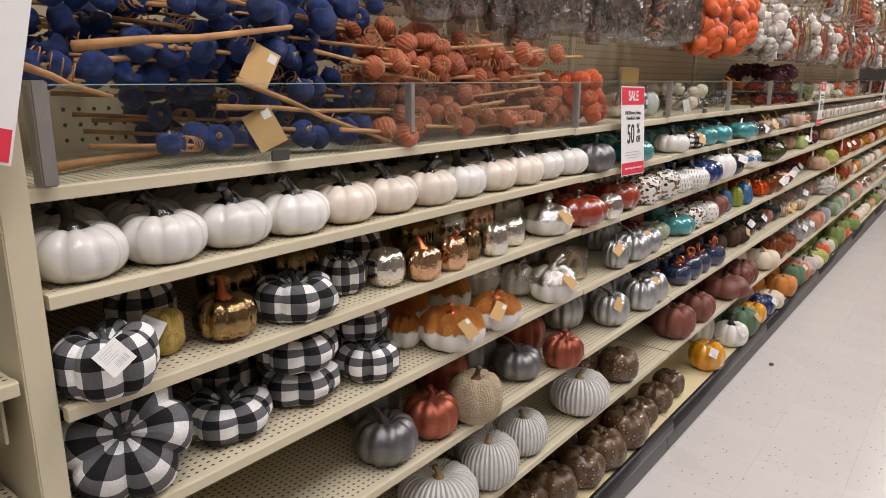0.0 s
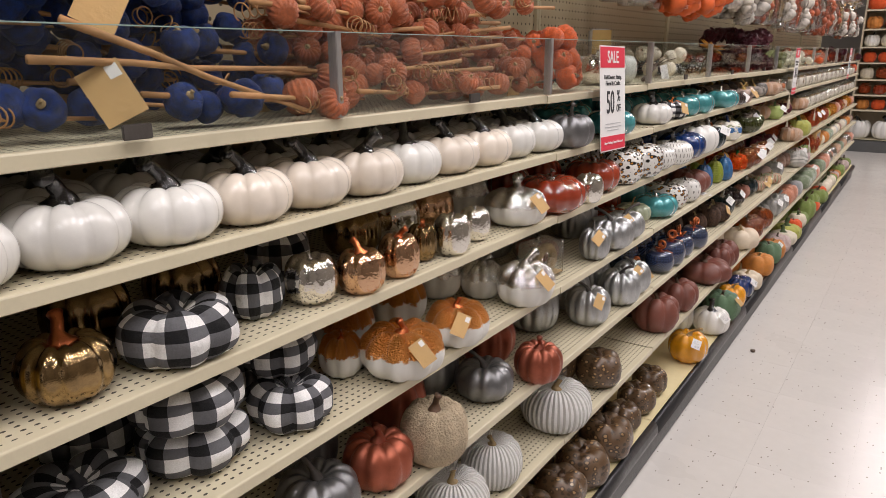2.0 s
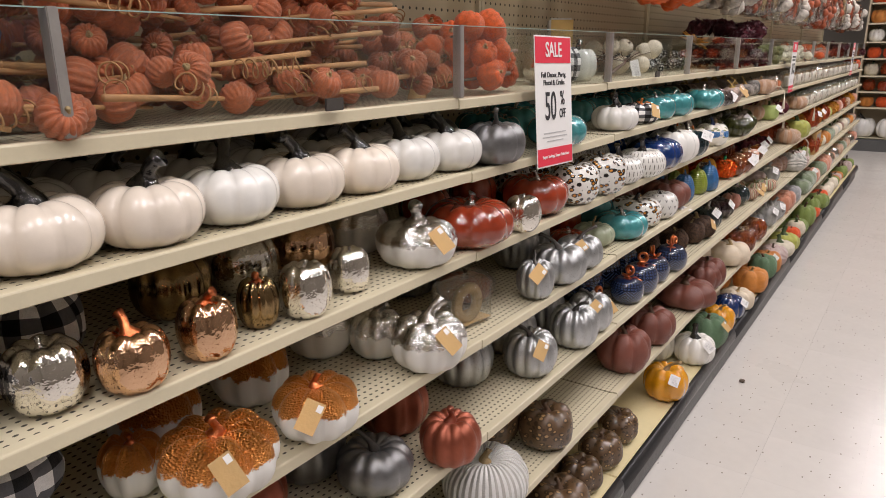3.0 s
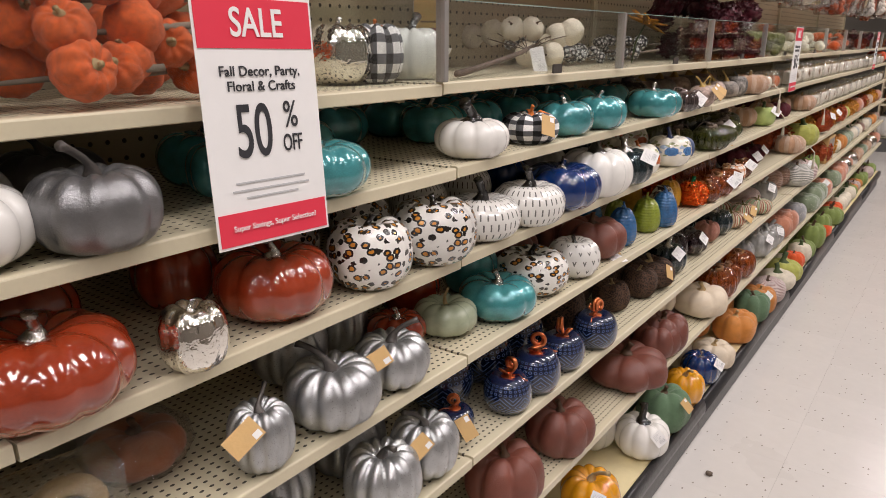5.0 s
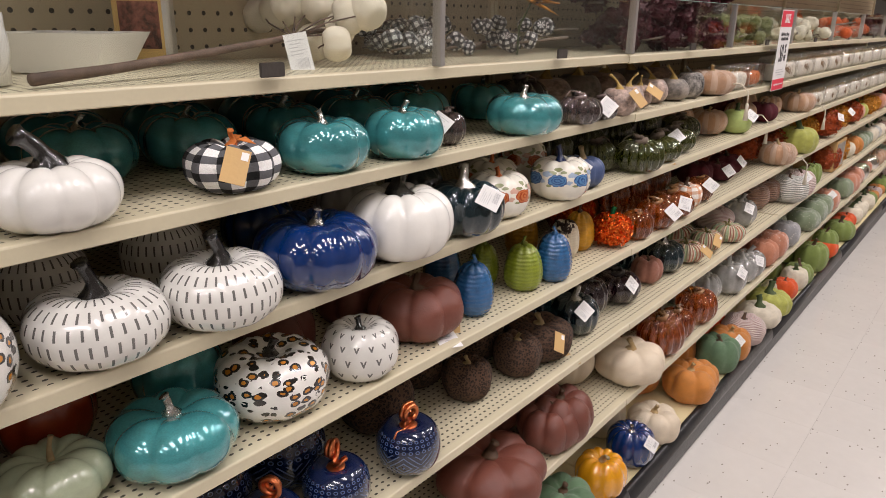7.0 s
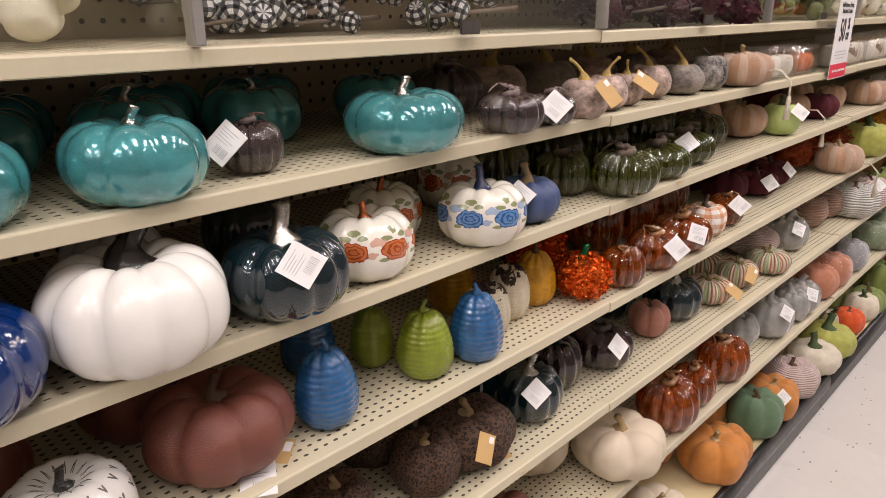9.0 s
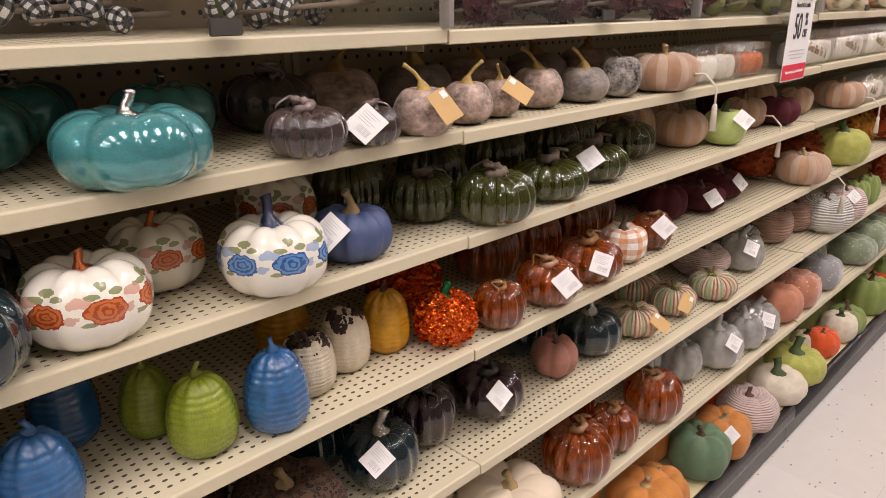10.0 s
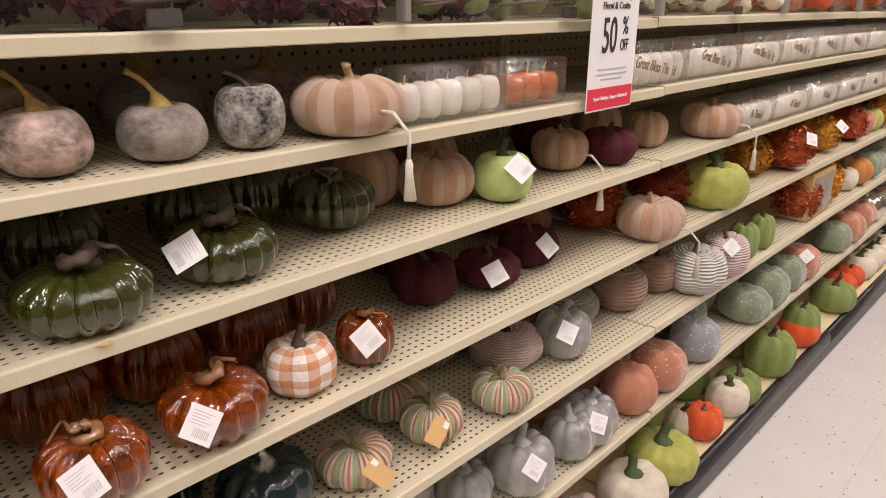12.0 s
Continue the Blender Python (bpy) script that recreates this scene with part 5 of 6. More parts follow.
part("box_floor", box(bmesh.new(), -0.027, 0.027, -0.052, 0.052, 0.0035, 0.006), M_KRAFT, wreath_box, smooth=False)


# ---- sale signs hung on the top shelf edge ----
def sale_sign(x, y, z, turn=0.0, lean=0.0, tip=0.0):
    sign = tagged(new("sale_sign"), "white and red paper sale sign hung on the shelf edge", "sign", "sale signs")
    sign.matrix_world = pose(x, y, z, lean, tip, turn)
    w, h = 0.148, 0.255
    part("sheet", box(bmesh.new(), -0.0006, 0.0, -w / 2, w / 2, 0, h), M_PAPER, sign, smooth=False)
    part("sale_band", box(bmesh.new(), 0.0002, 0.0008, -w / 2 + 0.003, w / 2 - 0.003, h - 0.052, h - 0.003), M_RED, sign, smooth=False)
    part("bottom_band", box(bmesh.new(), 0.0002, 0.0008, -w / 2 + 0.003, w / 2 - 0.003, 0.003, 0.037), M_RED, sign, smooth=False)
    writing("sale_word", "SALE", 0.040, M_PAPER, sign, pose(0.0014, 0, h - 0.028) @ FACE @ Matrix.Diagonal((0.78, 1, 1, 1)), 0.012)
    writing("line", "Fall Decor, Party,", 0.0145, M_INK, sign, pose(0.0008, 0, h - 0.075) @ FACE, 0.004)
    writing("line", "Floral & Crafts", 0.0145, M_INK, sign, pose(0.0008, 0, h - 0.090) @ FACE, 0.004)
    writing("number", "50", 0.078, M_INK, sign, pose(0.0008, -0.016, h - 0.138) @ FACE @ Matrix.Diagonal((0.60, 1, 1, 1)), 0.006)
    writing("percent", "%", 0.040, M_INK, sign, pose(0.0008, 0.033, h - 0.122) @ FACE @ Matrix.Diagonal((0.72, 1, 1, 1)), 0.0)
    writing("off", "OFF", 0.026, M_INK, sign, pose(0.0008, 0.033, h - 0.152) @ FACE @ Matrix.Diagonal((0.58, 1, 1, 1)), 0.004)
    bars = bmesh.new()
    for k, wide in enumerate((0.045, 0.050, 0.034)):
        box(bars, 0.0002, 0.0008, -wide, wide, 0.066 - 0.008 * k, 0.068 - 0.008 * k)
    part("small_print", bars, M_PALEINK, sign, smooth=False)
    writing("slogan", "Super Savings, Super Selection!", 0.0088, M_PAPER, sign, pose(0.0020, 0, 0.0205) @ FACE)
    part("sign_clip", box(bmesh.new(), -0.05 - x * 0, -0.0007, -0.012, 0.012, 0.125, 0.132), M_STEEL, sign, "small steel clip", smooth=False)
    return sign


sale_sign(0.023, 0.932, 1.066, -2.5, -1.0, -4.5)
sale_sign(0.012, 3.686, 1.071, 1.0)
sale_sign(0.036, 6.30, 1.077)
sale_sign(0.05, -0.806, 1.27, 0.0, -14.0)

# ---- glass-fronted bins along the top shelf ----
GLASS_ENDS = (-0.69, -0.02, 0.642, 1.297, 1.95, 2.597, 3.25, 3.897, 4.55, 5.197, 5.85, 6.497, 7.15, 7.79)


def glass_bin(y0, y1):
    bin_ = tagged(new("glass_bin"), "clear glass bin front with metal corner clip on the top shelf", "glass panel", "glass bins on the top shelf")
    z = SHELF[0]
    pane = part("pane", box(bmesh.new(), -0.020, -0.017, y0 + 0.004, y1 - 0.004, z + 0.002, z + 0.116), M_GLASS, bin_, "clear glass front pane", smooth=False)
    pane.visible_shadow = False
    part("top_edge", box(bmesh.new(), -0.0202, -0.0168, y0 + 0.004, y1 - 0.004, z + 0.1162, z + 0.1175), M_EDGE, bin_, "greenish polished glass edge", smooth=False)
    side = part("divider", box(bmesh.new(), -0.32, -0.022, y1 - 0.0025, y1 - 0.0005, z + 0.002, z + 0.112), M_GLASS, bin_, "clear glass divider", smooth=False)
    side.visible_shadow = False
    part("corner_clip", box(bmesh.new(), -0.030, -0.0135, y1 - 0.0075, y1 + 0.0035, z + 0.001, z + 0.118, 0.001), M_STEEL, bin_, "dull steel corner clip", smooth=False)
    mid = (y0 + y1) / 2 + 0.02
    part("label_holder", box(bmesh.new(), -0.0165, -0.0125, mid - 0.017, mid + 0.017, z + 0.0015, z + 0.018, 0.001), M_DARK, bin_, "small dark label holder", smooth=False)
    return bin_


for a, b in zip(GLASS_ENDS, GLASS_ENDS[1:]):
    glass_bin(a, b)
tagged(part("corner_clip", box(bmesh.new(), -0.034, -0.008, -0.683, -0.664, SHELF[0] + 0.001, SHELF[0] + 0.122, 0.002), M_STEEL, smooth=False), "dull steel corner clip at the end of the glass bins", "clip")


# ---- picks: small pumpkins on wooden sticks with curled tendrils ----
def unit_mesh(bm, material, name):
    data = bpy.data.meshes.new(name)
    bm.to_mesh(data)
    bm.free()
    data.shade_smooth()
    data.materials.append(material)
    return data


def spiral():
    pts = [(0.011 * math.cos(t * 25), 0.011 * math.sin(t * 25), 0.055 * t) for t in (k / 60 for k in range(61))]
    return tube(bmesh.new(), pts, 0.0011, 5)


SPIRAL = unit_mesh(spiral(), M_STICK, "tendril")
M_TWIG = surface("brown_twig", (0.135, 0.088, 0.066), 0.75, vary=0.35, scale=30)
DARKNUB = unit_mesh(stem_curl(bmesh.new(), 0.3, 0.08, 0.03), M_BROWNSTEM, "nub")
NUB = unit_mesh(stem_curl(bmesh.new(), 0.2, 0.03, 0.06), M_TANSTEM, "nub")
VELVET = dict(sheen=0.12, vary=0.3, scale=8, grain=45, bump=0.4, depth=0.02)
MINI = {
    # navy: the velvet's bright blue sheen is mostly in the colour, through vary
    "navy": unit_mesh(skin(5, 0.06, dimple=0.42, rough=0.08, around=40, up=18), surface("navy_velvet", (0.002, 0.026, 0.150), 0.42, sheen=0.04, vary=0.75, scale=5, grain=30, bump=0.5, depth=0.03), "velvet_pumpkin"),
    "terracotta": unit_mesh(skin(16, 0.09, around=64, up=16), surface("terracotta_satin", (0.46, 0.125, 0.045), 0.36, **VELVET), "satin_pumpkin"),
    "orange": unit_mesh(skin(9, 0.08, around=40, up=16), surface("bright_orange_felt", (0.62, 0.10, 0.012), 0.7, **VELVET), "felt_pumpkin"),
    "ivory": unit_mesh(skin(8, 0.05, around=36, up=16), surface("ivory_fluff", (0.78, 0.71, 0.57), 0.9, vary=0.08, grain=50, bump=0.3, depth=0.004), "ivory_pumpkin"),
    "burgundy": unit_mesh(petals(110, 0.2, 3), surface("wine_velvet", (0.075, 0.005, 0.014), 0.5, vary=0.4, grain=30), "wine_pumpkin"),
    "moss": unit_mesh(skin(6, 0.08, rough=0.08, around=30, up=14), surface("moss_velvet", (0.20, 0.21, 0.07), 0.7, **VELVET), "moss_pumpkin"),
    "check": unit_mesh(skin(6, 0.04, around=36, up=16), checked("mini_check_cloth", *BW, 7, 4, 0.3), "check_ball"),
}
PICK_LABEL = {"navy": "navy velvet pumpkins on a wooden stick", "terracotta": "terracotta satin pumpkins on a wooden stick", "orange": "bright orange felt pumpkins on a twig", "ivory": "fluffy ivory pumpkins on a brown twig", "burgundy": "dark wine velvet berries on a twig", "moss": "mossy green velvet pumpkins on a twig", "check": "black and white checked balls on wire"}


def pick(color, x, y, z, turn, size, count=3, stick=0.3, tilt=4.0, curls=2, tag=False):
    """A spray of small pumpkins at (x, y, z), its stick running off along turn."""
    thing = tagged(new("pumpkin_pick"), PICK_LABEL[color] + " in a bin", "floral pick", "picks in the glass bins")
    thing.matrix_world = pose(x, y, z, 0, 0, turn)
    rng = random.Random(round(1000 * (x + 7 * y + 13 * z)))
    rise = math.tan(radians(tilt)) * stick
    b = tube(bmesh.new(), [(0, 0, size * 0.4), (stick * 0.4, rng.uniform(-0.015, 0.015), size * 0.4 + rise * 0.45), (stick, 0, size * 0.4 + rise)], [0.0022, 0.0030, 0.0040], 7)
    part("stick", b, M_STICK if color in ("navy", "terracotta") else M_BARK, thing)
    for k in range(count):
        a = rng.uniform(0, 6.28)
        d = part("pumpkin_head", None, None, thing, data=MINI[color])
        p = (0.02 + 0.05 * k * size / 0.05 + rng.uniform(-0.01, 0.01), 0.55 * size * math.cos(a), size * 0.25 + 0.3 * size * abs(math.sin(a)))
        s = size * rng.uniform(0.8, 1.12)
        d.matrix_basis = Matrix.LocRotScale(p, Euler((rng.uniform(-1.3, 1.3), rng.uniform(-1.3, 1.3), a)), (s, s, s * 0.82))
        if color in ("navy", "terracotta", "orange"):
            part("nub", None, None, d, data=NUB).location = (0, 0, 0.82)
    for k in range(curls):
        c = part("tendril", None, None, thing, data=SPIRAL)
        c.matrix_basis = Matrix.LocRotScale((rng.uniform(0.02, 0.16), rng.uniform(-0.03, 0.03), size * 0.6), Euler((rng.uniform(-1.4, 1.4), rng.uniform(0.8, 1.9), rng.uniform(-1, 1))), (1, 1, 1))
    if tag:
        t = part("price_tag", None, None, thing, "kraft paper tag", data=TAGS["k"][0])
        t.matrix_basis = pose(0.05, 0, size, 0, 0, 90 - turn) @ pose(0, 0, 0, 0, 25, 0) @ Matrix.Diagonal((1.8, 1, 1.7, 1))
        part("sticker", None, None, t, data=TAGS["k"][1])
    return thing


PILE = random.Random(4)
TOP = SHELF[0]


def pile(color, y0, y1, layers, size, rows, turns, curls, stick=0.3, count=3, back=0.0, first=0):
    for layer in range(first, layers):
        for k in range(rows):
            y = y0 + (y1 - y0) * (k + 0.5) / rows + PILE.uniform(-0.03, 0.03)
            x = PILE.uniform(-0.25, -0.07 - size * 0.3) if layer else -0.07 - size * 0.4 - 0.12 * (k % 2)
            pick(color, x - back, y, TOP + layer * size * 0.72, PILE.choice(turns) + PILE.uniform(-14, 14), size, count, stick, PILE.uniform(1, 6), curls, PILE.random() < 0.015)


pile("navy", -0.34, 0.04, 8, 0.047, 5, (258, 275, 240), 1, 0.26, 4)
pile("navy", -0.60, -0.34, 8, 0.047, 3, (258, 275, 240), 1, 0.26, 4, first=3)


def loose_stick(a, b, thick, label="long pale brown wooden stick lying in the glass bin"):
    mid = [(p + q) / 2 for p, q in zip(a, b)]
    mid[2] -= 0.004
    ob = part("wooden_stick", tube(bmesh.new(), [a, [0.7 * p + 0.3 * q for p, q in zip(a, b)], mid, b], [thick * 1.25, thick, thick * 0.95, thick * 0.7], 9), M_STICK)
    return tagged(ob, label, "stick", "loose sticks in the bin")


loose_stick((-0.050, -0.612, 1.378), (-0.060, -0.264, 1.420), 0.0056)
loose_stick((-0.006, -0.690, 1.354), (-0.070, -0.560, 1.317), 0.0042)
tied = loose_stick((-0.050, -0.381, 1.338), (-0.030, -0.067, 1.228), 0.0040, "wooden stick with two kraft tags lying in the bin")
for x, y, z, turn, spin in ((-0.062, -0.312, 1.385, 62, 28), (-0.050, -0.352, 1.292, 62, -26)):
    card = part("price_tag", None, None, tied, "kraft paper tag", data=TAGS["k"][0])
    card.matrix_basis = pose(x, y, z, 0, 0, turn) @ pose(0, 0, 0, -12, spin, 0) @ Matrix.Diagonal((1.7, 1, 1.45, 1))
    part("sticker", None, None, card, data=TAGS["k"][1])
loose_stick((-0.123, -0.619, 1.226), (-0.283, -0.278, 1.226), 0.0055)
loose_stick((-0.120, -0.580, 1.361), (-0.120, -0.353, 1.381), 0.0040)
loose_stick((-0.045, -0.420, 1.300), (-0.040, -0.060, 1.285), 0.0038)
pile("terracotta", 0.0, 0.26, 7, 0.044, 5, (80, 262, 275), 1, 0.26)
pile("terracotta", 0.22, 0.46, 6, 0.044, 5, (80, 265, 100), 1, 0.2)
pile("terracotta", 0.44, 0.64, 4, 0.043, 5, (80, 265, 100), 1, 0.18)
pile("orange", 0.66, 0.92, 3, 0.055, 4, (100, 80), 0, 0.16)
spray = tagged(new("pumpkin_pick"), "ivory white pumpkins on a thick brown twig in a bin", "floral pick", "picks in the glass bins")
part("twig", tube(bmesh.new(), [(-0.078, 1.412, 1.223), (-0.10, 1.50, 1.228), (-0.135, 1.64, 1.240), (-0.16, 1.76, 1.252), (-0.19, 1.86, 1.264), (-0.20, 1.93, 1.262)], [0.0062, 0.0055, 0.0050, 0.0045, 0.004, 0.003], 9), M_TWIG, spray)
for x, y, z, q in ((-0.37, 1.90, 1.287, 0.058), (-0.30, 1.88, 1.292, 0.060), (-0.245, 1.87, 1.297, 0.056), (-0.22, 1.88, 1.296, 0.054), (-0.208, 1.86, 1.246, 0.058), (-0.175, 1.87, 1.272, 0.050), (-0.125, 1.87, 1.258, 0.052), (-0.13, 1.90, 1.298, 0.056), (-0.10, 1.90, 1.292, 0.058)):
    head = part("pumpkin_head", None, None, spray, data=MINI["ivory"])
    head.matrix_basis = Matrix.LocRotScale((x, y, z - 0.01), Euler((PILE.uniform(-1.6, 1.6), PILE.uniform(0.6, 1.9), PILE.uniform(0, 6))), (q, q, q * 0.85))
    part("nub", None, None, head, data=DARKNUB).location = (0, 0, 0.84)
    part("wire", tube(bmesh.new(), [(-0.17, 1.80, 1.256), ((x - 0.18) / 2, 1.84, (z + 1.26) / 2), (x, y, z)], 0.0012, 5), M_TWIG, spray)
card = part("price_tag", None, None, spray, "white paper price tag", data=TAGS["w"][0])
card.matrix_basis = pose(-0.135, 1.775, 1.262, 0, 0, 60) @ pose(0, 0, 0, -10, -10, 0) @ Matrix.Diagonal((0.95, 1, 1.5, 1))
part("print", None, None, card, data=TAGS["w"][1])
pile("check", 2.02, 2.56, 2, 0.040, 4, (95, 80, 110), 0, 0.2, 3, 0.15)
pile("check", 2.00, 2.22, 2, 0.036, 3, (95, 80, 110), 0, 0.16, 3, 0.12)
pile("burgundy", 2.66, 3.22, 2, 0.048, 6, (85, 100), 0, 0.2)
pile("moss", 3.28, 3.86, 2, 0.05, 6, (85, 100), 0, 0.2)
pile("ivory", 3.95, 4.5, 2, 0.05, 5, (85, 100), 0, 0.2)
pile("orange", 4.6, 5.8, 2, 0.055, 8, (85, 100), 0, 0.2)
pile("burgundy", 5.9, 7.7, 2, 0.06, 9, (85, 100), 0, 0.2)
pumpkin("plaidmini", 0, -0.130, 1.269, 0.085, 0.09)
pumpkin("white", 0, -0.135, 1.366, 0.095, 0.085)
pumpkin("mercury", 0, -0.150, 1.209, 0.105, 0.09)


def dish(name, label, x, y, w, h, flare, sides, turn):
    bm = bmesh.new()
    rings = []
    for r, z in ((flare * w, 0.0), (w, h), (w * 0.94, h), (flare * w * 0.92, 0.006)):
        rings.append([bm.verts.new((r * math.cos(a), r * math.sin(a), z)) for a in (2 * math.pi * (k + 0.5) / sides for k in range(sides))])
    for a, b in zip(rings, rings[1:]):
        for k in range(sides):
            bm.faces.new((a[k], a[(k + 1) % sides], b[(k + 1) % sides], b[k]))
    bm.faces.new(rings[0][::-1])
    bm.faces.new(rings[-1])
    ob = tagged(part(name, bm, KINDS["white"][0].materials[0], smooth=sides > 8), label, "dish")
    ob.matrix_world = pose(x, y, TOP, 0, 0, turn)
    return ob


dish("serving_dish", "white ceramic square serving dish in a glass bin", -0.275, 1.540, 0.100, 0.046, 0.70, 4, 40)
dish("ramekin", "small round white ceramic ramekin in a glass bin", -0.150, 1.372, 0.048, 0.068, 0.97, 32, 0)
M_POUCH = surface("milky_pouch", (0.62, 0.60, 0.57), 0.25, coat=0.5, vary=0.12, scale=20)
pouch = tagged(new("snack_pouch"), "clear pouch with yellow and brown printed label", "pouch")
pouch.matrix_world = pose(-0.335, 1.67, TOP, 0, 0, -50)
part("pouch_body", box(bmesh.new(), -0.026, 0.022, -0.036, 0.036, 0, 0.17, 0.006), M_POUCH, pouch)
part("pouch_label", box(bmesh.new(), 0.0222, 0.0232, -0.034, 0.034, 0.004, 0.165), surface("yellow_label", (0.60, 0.40, 0.14), 0.5), pouch, smooth=False)
part("pouch_picture", box(bmesh.new(), 0.0234, 0.024, -0.026, 0.030, 0.022, 0.085), surface("brown_picture", (0.20, 0.075, 0.05), 0.4, vary=0.8, scale=60), pouch, smooth=False)
part("pouch_line", box(bmesh.new(), 0.0234, 0.024, -0.02, 0.02, 0.095, 0.099), M_GOLDINK, pouch, smooth=False)
sunflower = tagged(new("sunflower_pick"), "orange yellow artificial sunflower in a glass bin", "flower")
sunflower.matrix_world = pose(-0.13, 2.36, TOP + 0.10, 0, 25, 30)
for k in range(16):
    b = bmesh.new()
    v = [b.verts.new(p) for p in ((0.012, -0.006, 0), (0.035, -0.011, 0.006), (0.062, 0, 0.002), (0.035, 0.011, 0.006), (0.012, 0.006, 0))]
    b.faces.new(v)
    bmesh.ops.solidify(b, geom=b.faces[:], thickness=0.0012)
    if k == 0:
        M_PETAL = surface("orange_petal", (0.70, 0.28, 0.015), 0.7)
    part("petal", b, M_PETAL, sunflower).matrix_basis = pose(0, 0, 0, 0, -20 * (k % 2), k * 22.5)
part("flower_centre", skin(0, 0, around=16, up=8), M_BROWNSTEM, sunflower).scale = (0.03, 0.03, 0.015)
part("flower_stalk", tube(bmesh.new(), [(0, 0, 0), (0.0, 0, -0.05), (0.02, 0.03, -0.10)], 0.0022, 6), M_GREENSTEM, sunflower)


# ---- bags hung on hooks above the bins ----
def bag_mesh(seed):
    rng = random.Random(seed)
    bm = bmesh.new()
    rings = []
    for j in range(13):
        f = j / 12
        wide = 0.052 * (math.sin(math.pi * min(1, 0.12 + f * 0.62)) ** 0.6) * (1 - 0.75 * max(0, f - 0.72) / 0.28)
        deep = wide * (0.62 - 0.4 * f)
        row = []
        for i in range(22):
            a = 2 * math.pi * i / 22
            k = 1 + 0.24 * noise.noise(Vector((math.cos(a) * 2.4, math.sin(a) * 2.4, f * 6 + seed * 9)))
            row.append(bm.verts.new((deep * math.cos(a) * k, wide * math.sin(a) * k, -0.19 + 0.17 * f)))
        rings.append(row)
    for a, b in zip(rings, rings[1:]):
        for i in range(22):
            bm.faces.new((a[i], a[(i + 1) % 22], b[(i + 1) % 22], b[i]))
    bm.faces.new(rings[0][::-1])
    bm.faces.new(rings[-1])
    return unit_mesh(bm, M_FILM, "bag_film")


BAGS = [bag_mesh(k) for k in range(4)]


def filling_mesh(seed, material, size):
    rng = random.Random(seed)
    bm = bmesh.new()
    one = bpy.data.meshes.new("berry")
    b = skin(7, 0.1, around=14, up=7)
    b.to_mesh(one)
    b.free()
    for _ in range(30):
        a, f = rng.uniform(0, 6.28), rng.uniform(0, 1)
        w = 0.034 * math.sin(math.pi * min(1, 0.2 + f * 0.6))
        q = size * rng.uniform(0.55, 1.35)
        start = len(bm.verts)
        bm.from_mesh(one)
        bm.verts.ensure_lookup_table()
        m = Matrix.LocRotScale((0.5 * w * math.cos(a), w * math.sin(a), -0.178 + 0.12 * f), Euler((rng.uniform(0, 6), rng.uniform(0, 6), 0)), (q, q, q * 0.8))
        bmesh.ops.transform(bm, matrix=m, verts=bm.verts[start:])
    return unit_mesh(bm, material, "filling")


def flake_mesh(seed, material):
    """A loose bundle of dried leaves and pods."""
    bm = petals(150, 0.15, seed, 0.12)
    bmesh.ops.transform(bm, matrix=pose(0, 0, -0.182) @ Matrix.Diagonal((0.034, 0.062, 0.125, 1)), verts=bm.verts)
    return unit_mesh(bm, material, "filling")


BAG_FILL = {
    "brown": ("clear bag of brown and silver dried picks", [flake_mesh(k, surface("dried_brown", (0.17, 0.12, 0.09), 0.28, metal=0.35, vary=0.9, scale=25)) for k in (1, 2, 3)]),
    "mixed": ("clear bag of mixed red and green berries", [filling_mesh(5, surface("mixed_berries", (0.22, 0.09, 0.03), 0.4, vary=0.7, scale=40), 0.013)]),
    "orange": ("clear bag of bright orange pumpkins", [filling_mesh(7, surface("bag_orange", (0.62, 0.11, 0.02), 0.6, vary=0.35, scale=20), 0.046), flake_mesh(8, bpy.data.materials["bag_orange"])]),
    "white": ("clear bag of white and black baubles", [flake_mesh(9, surface("bag_white", (0.55, 0.50, 0.44), 0.6, vary=0.75, scale=18)), filling_mesh(10, bpy.data.materials["bag_white"], 0.04)]),
    "rust": ("clear bag of rust coloured pumpkins", [flake_mesh(11, surface("bag_rust", (0.42, 0.10, 0.04), 0.6, vary=0.5)), filling_mesh(12, bpy.data.materials["bag_rust"], 0.028)]),
    "cream": ("clear bag of cream gourds", [flake_mesh(13, surface("bag_cream", (0.60, 0.46, 0.25), 0.7, vary=0.4))]),
}
HOOK = unit_mesh(tube(bmesh.new(), [(BACK + 0.13, 0, 0.004), (0.0, 0, 0.004), (0.10, 0, 0.004), (0.118, 0, 0.014)], 0.0024, 6), M_STEEL, "hook")


def hung_bag(fill, x, y, z, first):
    label, meshes = BAG_FILL[fill]
    bag = tagged(new("hanging_bag"), label + " on a hook", "bag", "bags hung above the bins")
    bag.matrix_world = pose(x, y, z, 0, 0, PILE.uniform(-40, 40))
    film = part("bag_film", None, None, bag, data=PILE.choice(BAGS))
    film.visible_shadow, film.scale = False, (1.6, 1.6, 1.5)
    tagged(part("filling", None, None, bag, data=PILE.choice(meshes)), kind="stuff").scale = (1.5, 1.7, 1.5)
    part("header_card", box(bmesh.new(), -0.001, 0.001, -0.022, 0.022, -0.022, 0.008), M_KRAFT if PILE.random() < 0.5 else M_PAPER, bag, smooth=False)
    if first:
        hook = tagged(part("hook", None, None, None, data=HOOK), "steel peg hook on the pegboard", "hook", "peg hooks")
        hook.matrix_world = pose(-0.14, y, z + 0.0)


def fill_at(y):
    if y < 1.22:
        return "brown"
    if y < 1.42:
        return "mixed"
    if y < 1.80:
        return "brown"
    if y < 2.42:
        return "orange"
    if y < 2.90:
        return "white"
    return PILE.choice(("rust", "rust", "white", "cream", "rust"))


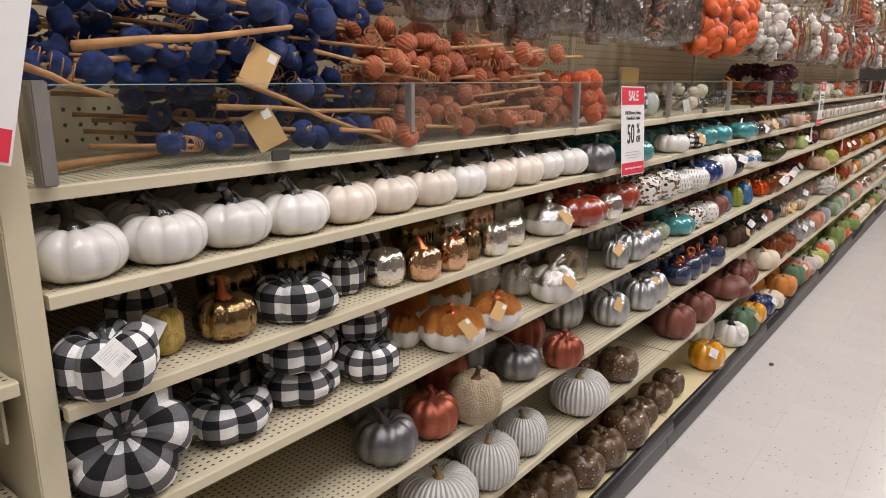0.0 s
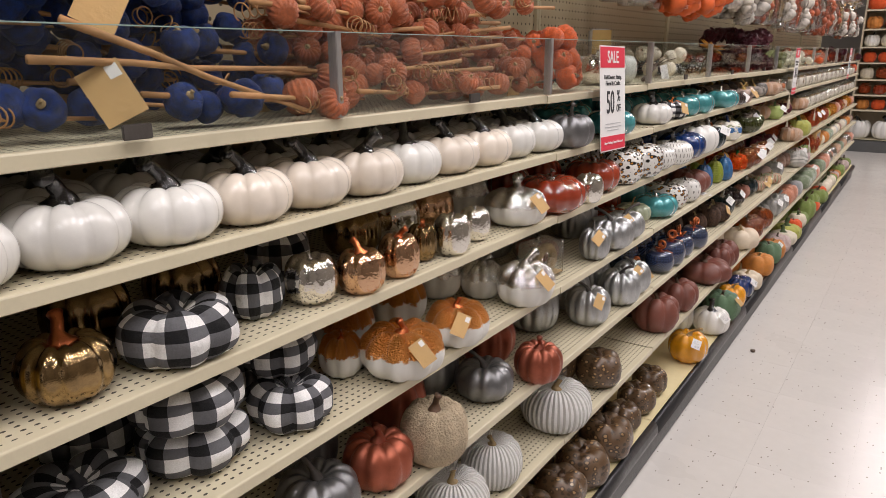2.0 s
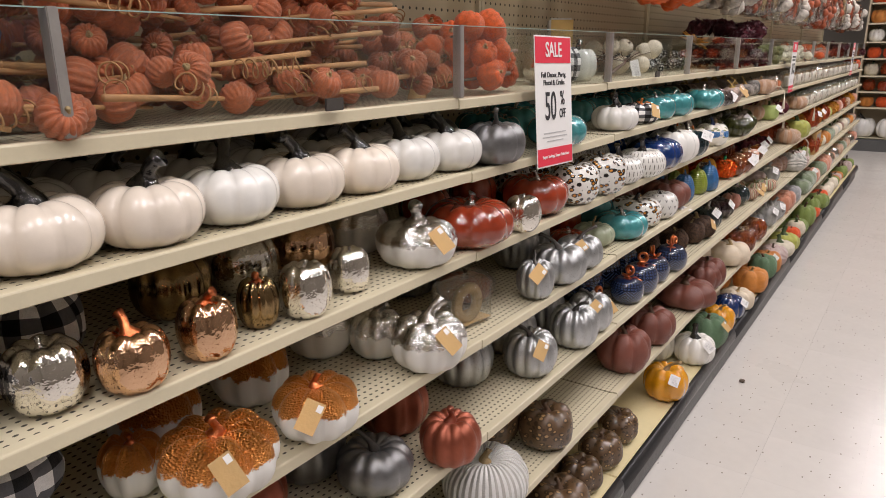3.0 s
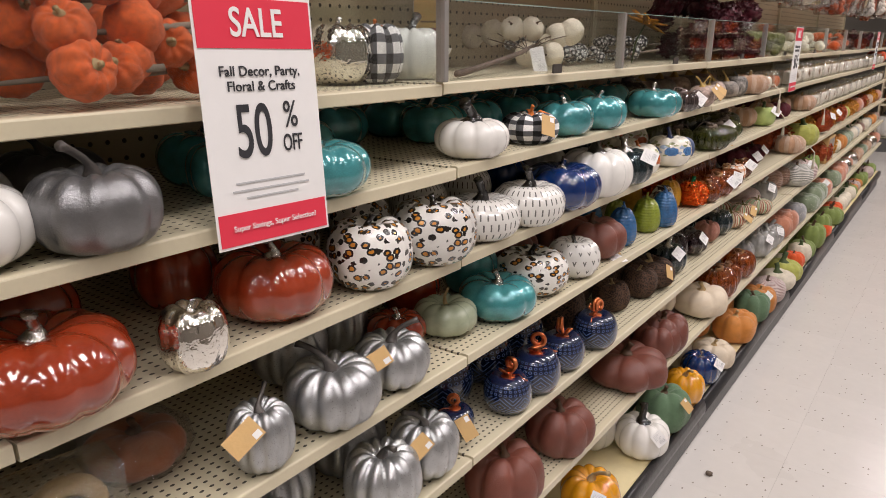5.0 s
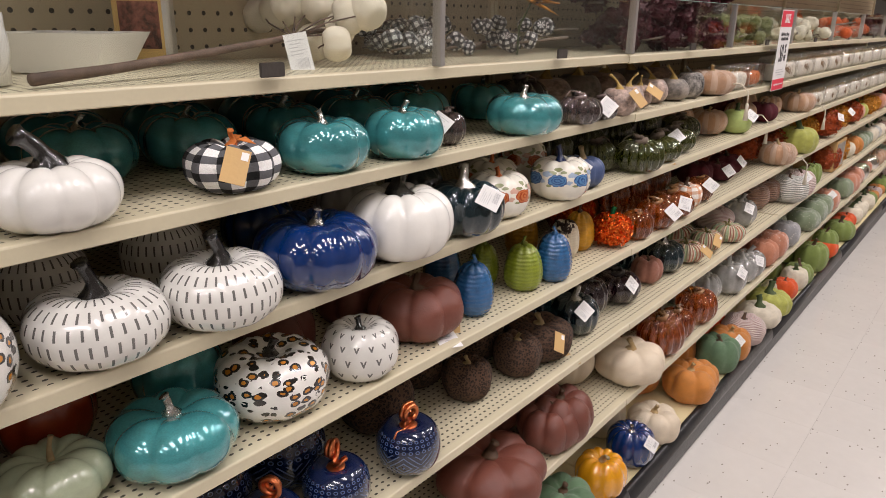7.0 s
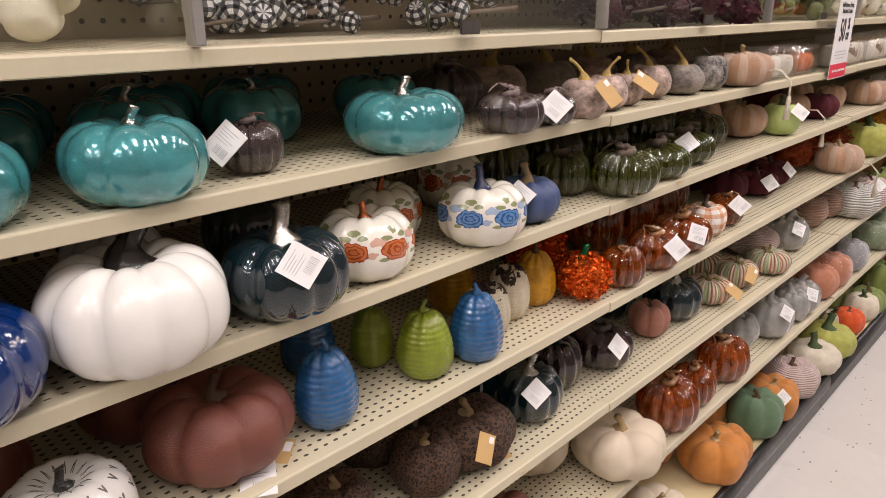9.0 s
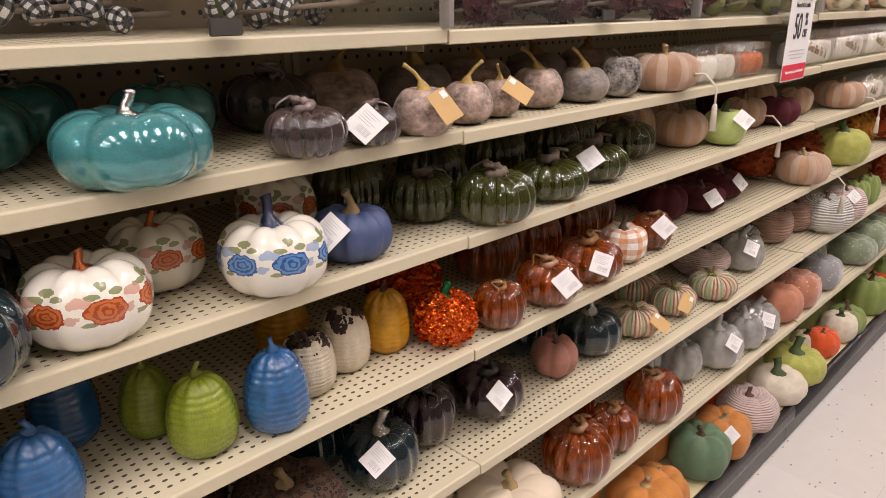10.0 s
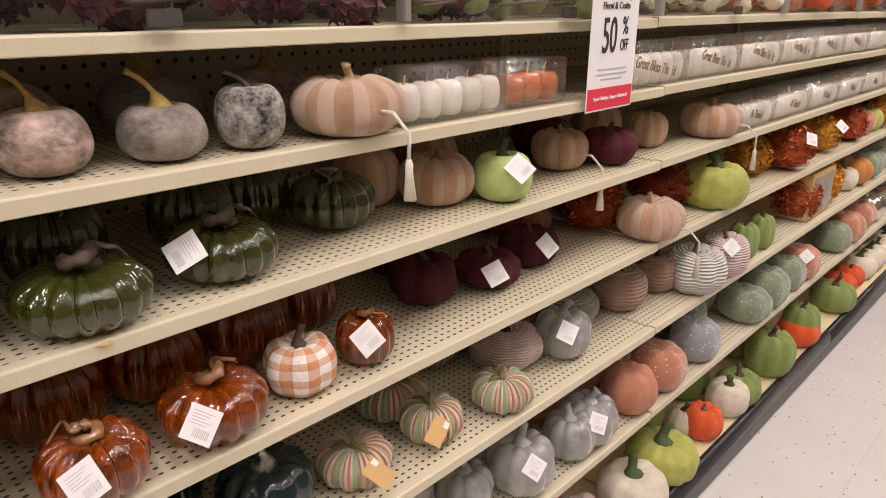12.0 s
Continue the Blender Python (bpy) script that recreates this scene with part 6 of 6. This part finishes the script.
y = 0.12
while y < 7.7:
    f = fill_at(y)
    for row, z in enumerate((1.728, 2.01)):
        for d in range(2 - row):
            lift = 0.03 if 1.2 < y < 2.7 else 0.0
            hung_bag(f if row == 0 else PILE.choice((f, "cream")), -0.095 - lift - 0.105 * d, y + PILE.uniform(-0.02, 0.02), z + lift + PILE.uniform(-0.02, 0.035), d == 0)
    y += 0.125
# wine red blooms in front of the board further along
pile("burgundy", 2.72, 3.5, 4, 0.06, 6, (85, 100), 0, 0.1)

# ---- the display that stands across the end of the aisle ----
display = tagged(new("end_display"), "tan wooden display shelves of orange and white pumpkins", "shelving")
display.location = (0, 10.15, 0)
M_DISPLAY = surface("tan_display_board", (0.50, 0.42, 0.30), 0.6, vary=0.08, tint=0.02)
DZ = (0.17, 0.556, 0.754, 0.951, 1.166, 1.366, 1.59, 1.83, 2.07)
part("display_back", box(bmesh.new(), -0.2, 2.6, 0.36, 0.40, 0, 2.3), M_DISPLAY, display, smooth=False)
part("display_plinth", box(bmesh.new(), -0.2, 2.6, 0.0, 0.355, 0, 0.165), M_KICK, display, smooth=False)
for x in (-0.22, 1.2, 2.6):
    part("display_side", box(bmesh.new(), x, x + 0.018, 0.002, 0.40, 0, 2.3), M_DISPLAY, display, smooth=False)
for z in DZ:
    part("display_shelf", box(bmesh.new(), -0.2, 1.198, 0.0, 0.355, z - 0.018, z), M_ENAMEL, display, smooth=False)
    part("display_shelf", box(bmesh.new(), 1.22, 2.598, 0.0, 0.355, z - 0.018, z), M_ENAMEL, display, smooth=False)
for j, z in enumerate(DZ[:-1]):
    gap = min(DZ[j + 1] - z - 0.035, 0.30)
    x = -0.10
    while x < 2.5:
        w = gap * DICE.uniform(0.85, 1.1)
        n = DICE.choice(("redorange", "redorange", "white", "whitevelvet", "orangefelt") if j < 1 or j > 3 else ("redorange", "leafy", "orangefelt", "rust", "whitevelvet"))
        if not (1.2 - w * 0.6 < x < 1.22 + w * 0.6):
            p = pumpkin(n, 6, x, 10.15 + 0.15, w, gap * 0.85, lift=z - SHELF[6])
        x += w + 0.03

# ---- loose cards that lie over the shelf edges ----
def loose_card(shelf, x, y, turn, tilt, card):
    ob = tagged(new("price_card", TAGS[card][0]), "loose paper price card lying over the shelf edge", "tag", "loose price cards")
    ob.matrix_world = pose(x, y, SHELF[shelf] + 0.004, -90 + tilt, 0, turn) @ Matrix.Diagonal((1.1, 1, 1.5, 1))
    part("print", None, None, ob, data=TAGS[card][1])


loose_card(3, -0.02, 1.96, 60, 8, "w")
loose_card(3, -0.03, 2.0, 40, 10, "k")
loose_card(4, -0.02, 2.36, 75, 12, "k")
loose_card(2, -0.04, 2.86, 55, 8, "k")
loose_card(5, -0.02, 2.45, 70, 8, "w")

# ---- bits on the floor and shelf, then the floor tiles ----
pebble = part("dirt_clod", skin(0, 0, rough=0.3, around=12, up=6), M_BARK)
tagged(pebble, "small grey crumb of dirt lying on the floor", "debris")
pebble.matrix_world = pose(0.174, 2.402, 0.0) @ Matrix.Diagonal((0.022, 0.018, 0.014, 1))
TILE = 0.2895
tile = bpy.data.meshes.new("floor_tile")
tb = box(bmesh.new(), 0.0002, TILE - 0.0002, 0.0002, TILE - 0.0002, -0.0035, 0.0)
tb.to_mesh(tile)
tb.free()
tile.materials.append(M_TILE)
floor = bpy.data.objects["floor"]
rest = bmesh.new()
for i in range(-1, 10):
    for j in range(-9, 40):
        x, y = 0.055 + TILE * i, 1.165 + TILE * j
        if 0 <= i < 8 and -4 <= j < 33:
            part("floor_tile", None, None, floor, data=tile).location = (x, y, 0)
        elif x > -0.3 and y < 12.0 and y > -3.2 and x < 3.1:
            box(rest, x + 0.0004, x + TILE - 0.0004, y + 0.0004, y + TILE - 0.0004, -0.0035, 0.0)
tagged(part("floor_tile_rest", rest, M_TILE, floor, smooth=False), kind="stuff")
